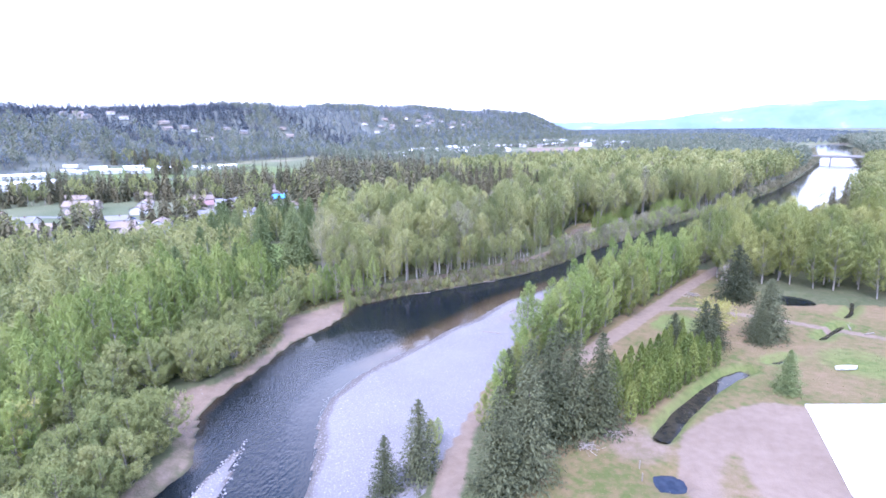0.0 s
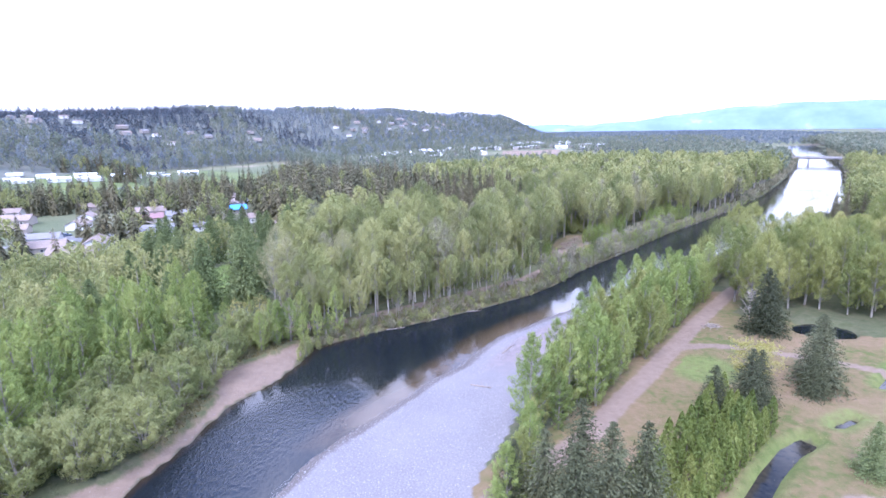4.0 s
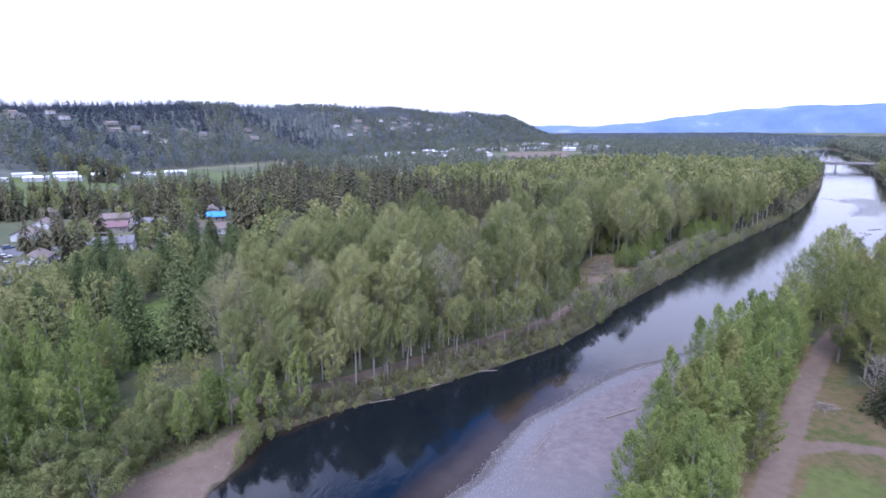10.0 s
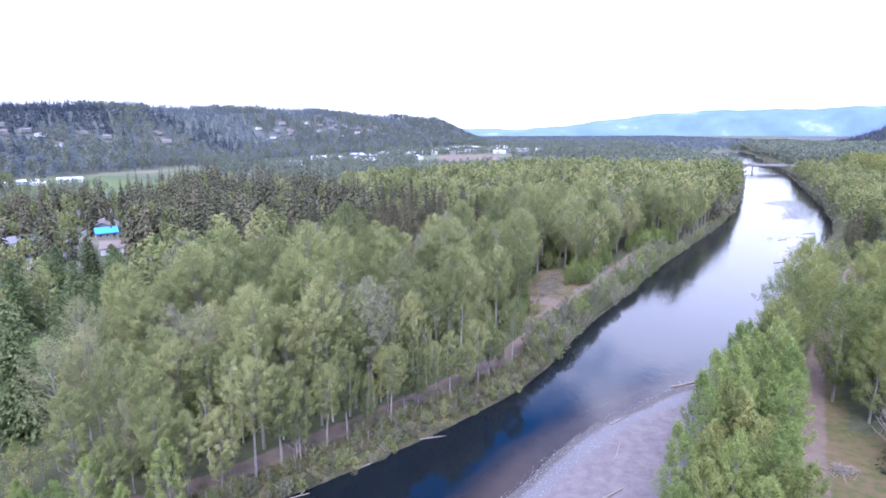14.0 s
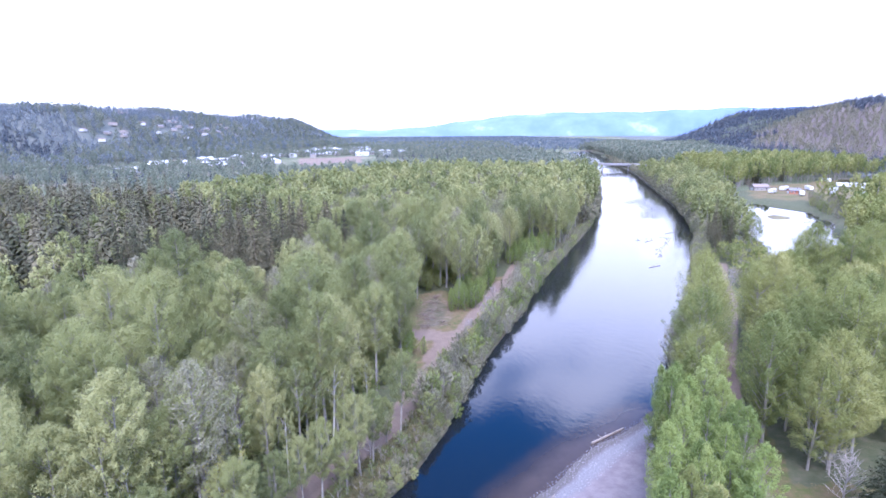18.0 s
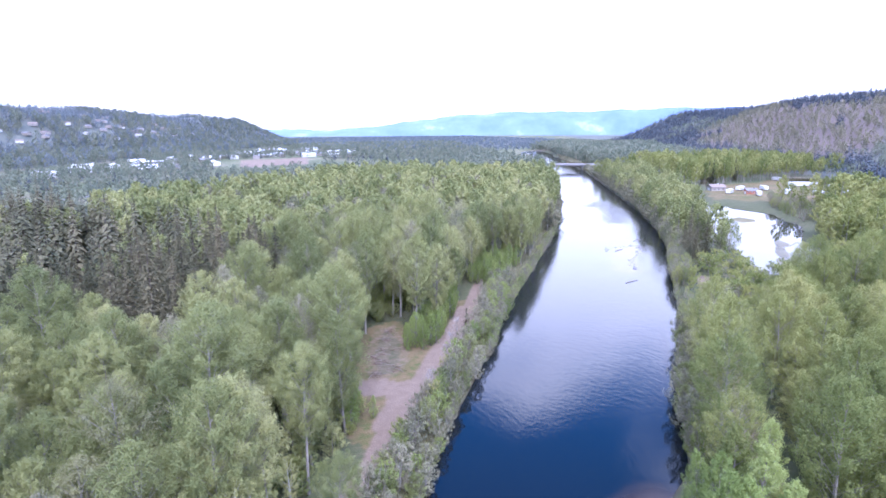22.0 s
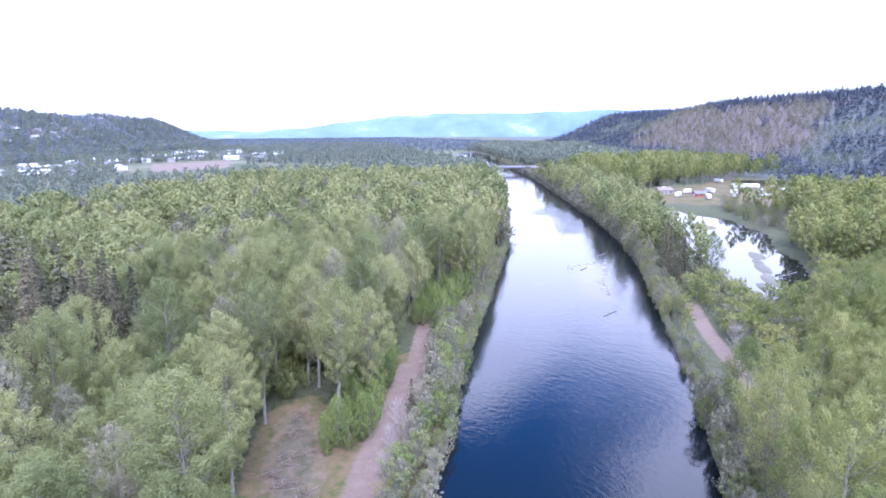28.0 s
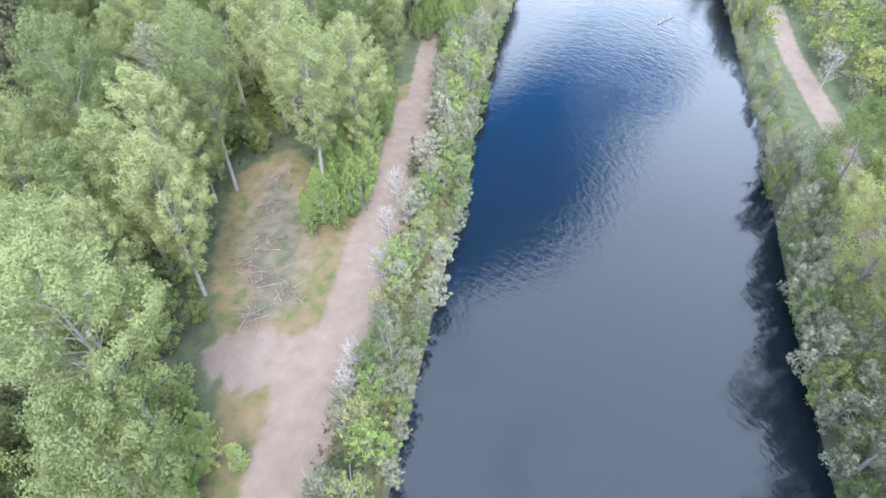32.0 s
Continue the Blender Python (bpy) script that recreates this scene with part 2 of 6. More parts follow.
def ground_mat():
    a = Mat("ground")
    n1, n2, n3, n4 = a.noise(0.05, 5), a.noise(0.6, 5), a.noise(5.0, 4), a.noise(0.008, 3)
    floor_c = a.ramp(n2, [(0.3, (0.040, 0.042, 0.022)), (0.5, (0.062, 0.058, 0.034)), (0.72, (0.095, 0.078, 0.055))])
    floor_c = a.mix(a.math("MULTIPLY", n1, 0.7), floor_c, (0.055, 0.075, 0.026))
    grass_c = a.ramp(n2, [(0.3, (0.064, 0.094, 0.022)), (0.7, (0.098, 0.124, 0.034))])
    dry_c = a.ramp(a.math("ADD", a.math("MULTIPLY", n1, 0.55), a.math("MULTIPLY", n2, 0.45)), [(0.40, (0.060, 0.070, 0.020)), (0.50, (0.102, 0.080, 0.038)), (0.64, (0.138, 0.096, 0.058))])
    dirt_c = a.ramp(a.math("ADD", a.math("MULTIPLY", n2, 0.5), a.math("MULTIPLY", n1, 0.5)), [(0.33, (0.110, 0.081, 0.059)), (0.66, (0.160, 0.121, 0.092))])
    vor = a.node("ShaderNodeTexVoronoi", Scale=2.6)
    a.l.new(a.pos(), vor.inputs["Vector"])
    stone = a.ramp(vor.outputs["Distance"], [(0.05, (0.182, 0.174, 0.177)), (0.45, (0.107, 0.102, 0.104))])
    grav_c = a.mix(0.55, stone, a.ramp(a.math("ADD", a.math("MULTIPLY", n1, 0.5), a.math("MULTIPLY", n3, 0.5)), [(0.36, (0.112, 0.102, 0.102)), (0.62, (0.184, 0.171, 0.171))]))
    town_c = a.ramp(n4, [(0.42, (0.066, 0.078, 0.040)), (0.54, (0.092, 0.096, 0.054)), (0.64, (0.150, 0.130, 0.094))])

    def masked(name, edge=0.5, wide=0.22):
        v = a.math("ADD", a.attr(name), a.math("MULTIPLY", a.math("SUBTRACT", a.math("ADD", a.math("MULTIPLY", n2, 0.6), a.math("MULTIPLY", n3, 0.4)), 0.5), 1.1))
        mr = a.node("ShaderNodeMapRange", From_Min=edge - wide, From_Max=edge + wide)
        a.l.new(v, mr.inputs[0])
        return mr.outputs[0]

    c = floor_c
    c = a.mix(masked("valley"), c, town_c)
    c = a.mix(masked("dry"), c, dry_c)
    c = a.mix(masked("lawn"), c, grass_c)
    c = a.mix(masked("dirt"), c, dirt_c)
    c = a.mix(masked("gravel"), c, grav_c)
    c = a.mix(masked("silt"), c, a.ramp(n2, [(0.3, (0.105, 0.088, 0.086)), (0.7, (0.165, 0.140, 0.136))]))
    c = a.mix(masked("hill"), c, a.ramp(n1, [(0.35, (0.055, 0.066, 0.062)), (0.65, (0.105, 0.108, 0.088))]))
    c = a.mix(masked("scrub", 0.5, 0.4), c, a.ramp(n2, [(0.3, (0.078, 0.064, 0.056)), (0.7, (0.128, 0.100, 0.088))]))
    c = a.mix(masked("wet"), c, a.mix(0.65, c, (0.05, 0.04, 0.03)))
    a.color(c, 0.95)
    a.bsdf.inputs["Specular IOR Level"].default_value = 0.15
    a.bump(a.math("ADD", n3, a.math("MULTIPLY", vor.outputs["Distance"], 0.8)), 0.7, 0.12)
    return a.m


def water_mat(name="river_water", bed=True):
    a = Mat(name)
    sh = a.attr("shallow")
    n = a.noise(0.12, 4)
    m = a.math("ADD", sh, a.math("MULTIPLY", a.math("SUBTRACT", n, 0.5), 0.5), True)
    c = a.ramp(m, [(0.2, (0.005, 0.007, 0.009)), (0.55, (0.026, 0.018, 0.011)), (1.0, (0.072, 0.052, 0.036))])
    a.color(c, 0.035)
    a.bsdf.inputs["IOR"].default_value = 1.333
    stretch = a.n.new("ShaderNodeMapping")
    stretch.inputs["Rotation"].default_value = (0, 0, radians(-45))
    stretch.inputs["Scale"].default_value = (1.0, 0.45, 1.0)
    a.l.new(a.pos(), stretch.inputs["Vector"])
    w1 = a.noise(2.0, 3, 0.55, stretch.outputs[0])
    w2 = a.noise(0.25, 2, 0.5, stretch.outputs[0])
    w3 = a.noise(0.9, 2, 0.5, stretch.outputs[0])
    rip = a.math("MULTIPLY", w1, a.math("ADD", a.math("MULTIPLY", a.attr("riffle"), 6.0), a.math("MULTIPLY", a.noise(0.03, 2), 2.0)))
    a.bump(a.math("MULTIPLY", a.math("ADD", a.math("ADD", rip, a.math("MULTIPLY", w3, 1.1)), a.math("MULTIPLY", w2, 0.5)), a.attr("chop")), 0.5, 0.06)
    # broken white water in the riffles
    foam = a.math("MULTIPLY", a.attr("riffle"), a.noise(1.6, 5, 0.7, stretch.outputs[0]))
    fm = a.node("ShaderNodeMapRange", From_Min=0.60, From_Max=0.68)
    a.l.new(foam, fm.inputs[0])
    a.l.new(a.mix(fm.outputs[0], c, (0.55, 0.57, 0.6)), a.bsdf.inputs["Base Color"])
    a.l.new(a.math("ADD", a.math("MULTIPLY", fm.outputs[0], 0.5), 0.035), a.bsdf.inputs["Roughness"])
    return a.m


M_GROUND, M_WATER = ground_mat(), water_mat()
a = Mat("ditch_water")
a.color(a.ramp(a.noise(0.8, 4), [(0.35, (0.012, 0.012, 0.010)), (0.65, (0.030, 0.026, 0.018))]), 0.08)
a.bsdf.inputs["Specular IOR Level"].default_value = 0.12
a.bump(a.noise(3.0, 3), 0.15, 0.03)
M_DITCH = a.m
a = Mat("pool_water")
a.color(a.ramp(a.noise(0.8, 4), [(0.35, (0.018, 0.020, 0.026)), (0.65, (0.030, 0.032, 0.040))]), 0.1)
a.bsdf.inputs["Specular IOR Level"].default_value = 0.2
a.bump(a.noise(3.0, 3), 0.15, 0.03)
M_POOL = a.m

# ---- the plan, in metres ----
LEFT_BANK = [(-70, -160), (-60, -60), (-48, -5), (-41.5, 29), (-39.5, 36), (-42.5, 43), (-46, 52), (-45, 61), (-42, 72), (-39.5, 86), (-34.5, 95), (-31, 105), (-30.5, 113),
             (-19, 122), (-4, 131), (10, 140), (27, 153), (37, 164), (48, 180), (64, 198), (82, 218), (100, 240), (130, 272), (183, 329), (240, 400), (324, 518),
             (440, 690), (500, 800), (575, 930), (720, 1180)]
RIGHT_BANK = [(-44, -160), (-36, -60), (-20, 5), (-20, 30), (-23.4, 47.5), (-25, 58.5), (-19.6, 69.5), (-13.9, 78.8), (-5, 92), (4.6, 104.5), (14.4, 120), (25, 130.5),
              (41, 142.8), (58, 151), (72, 155.5), (82, 160), (90, 168), (97, 175), (106, 183), (117, 193), (131, 205), (149, 223), (170, 243), (189, 261), (231, 306), (281, 373),
              (365, 495), (452, 624), (555, 800), (640, 930), (790, 1180)]
RIVER = LEFT_BANK + RIGHT_BANK[::-1]
BAR = RIGHT_BANK[2:15] + [(70, 151), (53, 130), (44, 120.5), (34, 108.5), (25, 94), (16, 84), (11, 73), (6, 62), (1.5, 47), (-4, 29), (-6, 5)]
ISLET = [(-39, 22), (-37, 29), (-35.5, 38), (-34, 45), (-33, 38), (-31.5, 29), (-31, 22)]
BEACH = [(-42.5, 43), (-47, 44), (-52, 48), (-60, 50.5), (-60, 54.5), (-55, 57.5), (-47.5, 62.5), (-44.2, 71), (-42.4, 80), (-42.6, 88), (-45.5, 95), (-45.5, 99.5), (-41, 104), (-37, 108.5), (-35.5, 114.5), (-33, 113.5), (-32.5, 109), (-31.5, 105), (-34.5, 95), (-40, 86), (-42, 72), (-45, 61), (-46, 52)]
SPIT = [(139, 200), (158, 219), (166, 227)]
TRAIL = [(-58, 112), (-42, 120), (-34, 124), (-22, 129.5), (-13, 136), (0, 144.5), (14, 155), (26.5, 165), (39, 182), (45, 190.8), (50.5, 197.8), (58.5, 204.5), (65, 213.3), (76.4, 226.4), (87, 240.5), (99, 257), (114, 277)]
LANDING = [(42, 208.3), (45.4, 210.5), (54.3, 205.5), (60, 204), (56, 198), (50.5, 198), (43.9, 203.2)]
YARD_ISLE = [(36.5, 24), (35.6, 30.2), (36.8, 34.4), (40.3, 40.1), (44.6, 43.3), (44.9, 40.2), (43.8, 34.6), (43, 24)]
OPEN_FIELD = [(-470, 560), (-290, 690), (-150, 570), (-130, 480), (-190, 430), (-300, 370), (-390, 350), (-480, 480)]
GLADE = [(-24, 300), (-12, 294), (-6, 318), (-12, 346), (-30, 348)]
DEBRIS = [(46, 207), (50, 222), (57, 236), (63, 238), (62, 224), (58, 214), (54, 209)]
DIRT_ROAD = [(-2, -60), (-2, 0), (-0.4, 29), (1.5, 46), (8, 57), (18, 66), (25, 72.5), (32, 82), (41, 93), (50, 104.5), (65, 124), (85, 148), (105, 168), (120, 181), (140, 199), (158, 219), (175, 235)]
SIDE_ROAD = [(52, 107), (60, 108.5), (66, 107), (78, 101), (98, 88)]
DRIVE = [(36, 20), (36.5, 34), (40, 43), (47, 49), (56, 53), (66, 50)]
YARD = [(40, -10), (42, 34), (45, 41), (52, 46), (61, 50), (60, 20), (58, -10)]
FIELD = [(6, -60), (9, 20), (10, 34), (22, 52), (30, 70), (35, 80), (44, 91.5), (53, 103), (67, 121.5), (76, 130), (84, 128), (100, 112), (130, 110), (140, 60), (130, -60)]
SHEET = [(54.2, 20), (54.2, 31), (62.2, 55.8), (79, 56.4), (120, 57), (122, 20)]
DITCH = [(33.6, 45), (40, 53.5), (48, 62), (54, 67.5), (59, 70.5)]
DITCHES = [DITCH, [(66, 74.5), (71, 77)], [(84, 88), (89, 92.5), (95, 97.5)], [(99, 103), (104, 108), (110, 117)]]
POND = [(343, 364), (341, 326), (310, 284), (276, 263), (264, 248), (241, 233), (214, 222), (193, 228), (196, 238), (218, 252), (245, 286), (290, 330), (325, 362)]
MEADOW = [(-62, 136), (-58, 150), (-63, 170), (-70, 188), (-82, 192), (-86, 176), (-80, 156), (-74, 134)]
GARDEN = [(-62, 136), (-58, 150), (-66, 170), (-80, 190), (-78, 222), (-98, 232), (-112, 200), (-98, 160), (-78, 130)]
VILLAGE = [(-72, 246), (-86, 205), (-110, 190), (-140, 160), (-300, 120), (-420, 440), (-420, 700), (-150, 620), (-120, 420), (-60, 380), (-70, 300)]
HILL_A = [(-760, 100), (-560, 330), (-430, 560), (-300, 820), (-90, 1180), (120, 1560), (330, 2000), (470, 2350), (560, 2800)]
HILL_B = [(520, -60), (560, 200), (600, 400), (700, 640), (900, 1000), (1130, 1330), (1350, 1650), (1620, 2050)]


def inside(poly, x, y):
    res = np.zeros(x.shape, bool)
    for (x0, y0), (x1, y1) in zip(poly, poly[1:] + poly[:1]):
        if y0 != y1:
            res ^= ((y0 > y) != (y1 > y)) & (x < (x1 - x0) * (y - y0) / (y1 - y0) + x0)
    return res


def dist(line, x, y, closed=False):
    """Distance of points from a polyline."""
    best = np.full(x.shape, 1e9)
    for (x0, y0), (x1, y1) in zip(line, line[1:] + (line[:1] if closed else [])):
        dx, dy = x1 - x0, y1 - y0
        f = np.clip(((x - x0) * dx + (y - y0) * dy) / (dx * dx + dy * dy), 0, 1)
        best = np.minimum(best, np.hypot(x - x0 - f * dx, y - y0 - f * dy))
    return best


def smooth(a, b, v):
    f = np.clip((v - a) / (b - a), 0, 1)
    return f * f * (3 - 2 * f)


def wavy(x, y, s, seed=0.0):
    """Cheap smooth noise in -1 .. 1."""
    return (np.sin(x / s + 1.3 * np.sin(y / s * 0.7 + seed)) + np.sin(y / s * 1.1 + 1.7 * np.sin(x / s * 0.6 + seed * 2.1)) + np.sin((x + y) / s * 0.63 + seed * 3.3)) / 3


def side_of(line, x, y):
    """Signed distance from an open line, over 0 to its left."""
    d, sign = np.full(x.shape, 1e9), np.zeros(x.shape)
    for (x0, y0), (x1, y1) in zip(line, line[1:]):
        dx, dy = x1 - x0, y1 - y0
        f = np.clip(((x - x0) * dx + (y - y0) * dy) / (dx * dx + dy * dy), 0, 1)
        q = np.hypot(x - x0 - f * dx, y - y0 - f * dy)
        s = np.sign(dx * (y - y0) - dy * (x - x0))
        near = q < d
        d, sign = np.where(near, q, d), np.where(near, s, sign)
    return d * sign


def land(x, y):
    """Height of the ground, water being at 0."""
    x, y = np.asarray(x, float), np.asarray(y, float)
    wet = inside(RIVER, x, y)
    d = dist(RIVER, x, y, True)
    bar = inside(BAR, x, y)
    z = 1.5 * smooth(0, 3.2, d) + 0.25 * wavy(x, y, 14) * smooth(2, 12, d)
    z = np.where(bar, 0.95 * smooth(-0.5, 14, d) + 0.06 * wavy(x, y, 4.0), z)
    beach = inside(BEACH, x, y)
    z = np.where(beach, 0.12 + 0.5 * smooth(0, 6, d), z)
    z = np.where(wet, -1.6 * smooth(-0.3, 9, d) - 0.05, z)
    isl = inside(ISLET, x, y)
    z = np.where(isl, 0.3 * smooth(0, 2, dist(ISLET, x, y, True)), z)
    pond = inside(POND, x, y)
    z = np.where(pond, 0.25 - 1.2 * smooth(0, 6, dist(POND, x, y, True)), z)
    z = z - 1.5 * smooth(2.3, 0.9, np.minimum.reduce([dist(q, x, y) + (0 if q is DITCH else 0.8) for q in DITCHES])) - 1.2 * smooth(3.2, 2.0, np.hypot(x - 31, y - 33.5)) - 1.3 * smooth(8.5, 6.5, np.hypot((x - 93) * 1.0, (y - 118) * 1.2))
    flat = np.where(inside(SHEET, x, y), 1.0, smooth(5, 0, dist(SHEET, x, y, True)))
    z = z * (1 - flat) + 1.4 * flat
    ha = side_of(HILL_A, x, y)
    z = z + (72 + 17 * smooth(700, 1500, y) + 6 * wavy(x, y, 160, 1)) * smooth(-10, 300, ha + 45 * wavy(x, y, 110, 2)) * smooth(2600, 2300, y)
    hb = -side_of(HILL_B, x, y)
    z = z + (104 + 6 * wavy(x, y, 150, 4)) * smooth(0, 400, hb + 40 * wavy(x, y, 120, 3)) * smooth(2050, 1600, y)
    return z


def open_slope(x, y):
    """1 on the thinly grown brown slope of the right-hand hill, 0 elsewhere."""
    b = -side_of(HILL_B, x, y)
    return smooth(470, 560, y + 30 * wavy(x, y, 40, 6)) * smooth(1050, 900, y) * smooth(70, 120, b + 14 * wavy(x, y, 30, 1))


def mesh_of(name, verts, faces, mat, smoothed=False):
    """A mesh from an n x 3 array and an m x 3 or m x 4 array of indices."""
    me = bpy.data.meshes.new(name)
    verts, faces = np.ascontiguousarray(verts, np.float32), np.ascontiguousarray(faces, np.int32)
    k = faces.shape[1]
    me.vertices.add(len(verts)); me.vertices.foreach_set("co", verts.ravel())
    me.loops.add(faces.size); me.loops.foreach_set("vertex_index", faces.ravel())
    me.polygons.add(len(faces)); me.polygons.foreach_set("loop_start", np.arange(0, faces.size, k, dtype=np.int32))
    me.polygons.foreach_set("loop_total", np.full(len(faces), k, np.int32))
    me.polygons.foreach_set("use_smooth", np.full(len(faces), smoothed))
    if isinstance(mat, (list, tuple)):
        for m in mat:
            me.materials.append(m)
    else:
        me.materials.append(mat)
    me.update(calc_edges=True)
    return me


def layer(me, name, values):
    me.attributes.new(name, "FLOAT", "POINT").data.foreach_set("value", np.ascontiguousarray(values, np.float32))


def spread(lo, a, b, hi, step, grow):
    """Even steps from a to b, then ever longer ones out to lo and hi."""
    mid, up, s, v = list(np.arange(a, b, step)), [], step, b
    while v < hi:
        up.append(v); s *= grow; v += s
    down, s, v = [], step, a
    while v > lo:
        s *= grow; v -= s; down.append(v)
    return np.array(down[::-1] + mid + up + [hi])


def build_ground():
    gx, gy = spread(-4600, -66, 160, 4600, 1.15, 1.05), spread(-4600, 18, 258, 4600, 1.15, 1.045)
    x, y = [v.ravel() for v in np.meshgrid(gx, gy)]
    z = land(x, y)
    nx, ny = len(gx), len(gy)
    i = (np.arange(ny - 1)[:, None] * nx + np.arange(nx - 1)).ravel()
    me = mesh_of("ground", np.stack([x, y, z], 1), np.stack([i, i + 1, i + nx + 1, i + nx], 1), M_GROUND, True)
    d = dist(RIVER, x, y, True)
    bar = inside(BAR, x, y)
    road = np.maximum.reduce([smooth(2.9, 1.2, dist(DIRT_ROAD, x, y)), smooth(2.2, 0.8, dist(SIDE_ROAD, x, y)) * 0.9, smooth(2.9, 1.2, dist(TRAIL, x, y)), smooth(4.6, 2.4, dist(TRAIL[9:15], x, y)), smooth(4.8, 3.0, dist(DRIVE, x, y)),
                              np.where(inside(YARD, x, y), 1.0, smooth(5.5, 3.5, dist(YARD, x, y, True)) * (x < 60)), np.where(inside(LANDING, x, y), 0.8, 0.0), 0.64 * smooth(9, 3, np.hypot(x - 29, y - 43)), 0.62 * smooth(2.8, 0.8, dist([(-46, 16), (-42.8, 30), (-41.5, 37), (-44, 43)], x, y)), np.where(inside(BEACH, x, y), 0.82, 0.0), np.where(inside(DEBRIS, x, y), 0.46, 0.0), np.where(inside([(95, 915), (195, 943), (240, 1145), (117, 1110)], x, y), 0.9, 0.0)])
    road = np.where(inside(YARD_ISLE, x, y), np.minimum(road, 0.9 - 0.55 * smooth(0, 2.2, dist(YARD_ISLE, x, y, True))), road)
    layer(me, "dirt", road)
    layer(me, "gravel", np.where(bar | inside(ISLET, x, y), 1.0, 0.0))
    layer(me, "lawn", np.maximum(np.where(inside(MEADOW, x, y) | inside(GLADE, x, y), 1.0, np.where(inside(OPEN_FIELD, x, y), 0.55, 0.0)), np.where(inside(FIELD, x, y), 0.55 * smooth(5, 1.5, np.minimum.reduce([dist(q, x, y) for q in DITCHES])) + 0.25 * smooth(6, 2, np.hypot(x - 31, y - 33)) + 0.6 * smooth(11, 5, np.hypot(x - 54, y - 96)) + 0.5 * smooth(12, 6, np.hypot(x - 84, y - 74)), 0.0)))
    strip = inside(LEFT_BANK[7:26] + TRAIL[::-1], x, y)
    camp = inside([(360, 380), (400, 330), (480, 300), (580, 330), (580, 460), (420, 440)], x, y)
    layer(me, "dry", np.where(inside(FIELD, x, y) | camp | ((dist(DIRT_ROAD, x, y) < 5.5 + wavy(x, y, 3)) & (y > 52) & (y < 150)), 1.0, np.where(strip, 0.42, np.where((dist(TRAIL[9:15], x, y) < 8 + 1.5 * wavy(x, y, 3)) | (dist(DEBRIS, x, y, True) < 2.5), 0.75, 0.0))))
    hills = np.minimum(side_of(HILL_A, x, y) * -1, side_of(HILL_B, x, y))
    layer(me, "valley", np.where((y > 420) & (hills > 0), 0.9, np.where(inside(VILLAGE, x, y), 0.9, 0.0)))
    layer(me, "silt", np.where(bar, smooth(84, 118, y + 6 * wavy(x, y, 11)) * smooth(2.5, 7, d) * 0.95, 0.0))
    layer(me, "hill", smooth(20, -10, hills))
    layer(me, "scrub", open_slope(x, y) * smooth(0.0, -4.0, hills))
    layer(me, "wet", smooth(0.16, 0.0, z))
    tagged(new("ground", me), "river valley floor with woodland soil, gravel, dirt and dry grass", "ground", kind="structure")


def resample(line, step):
    pts = [Vector((*p, 0)) for p in line]
    out = []
    for a, b in zip(pts, pts[1:]):
        n = max(1, int((b - a).length / step))
        out += [a.lerp(b, k / n) for k in range(n)]
    return np.array([(p.x, p.y) for p in out + [pts[-1]]])


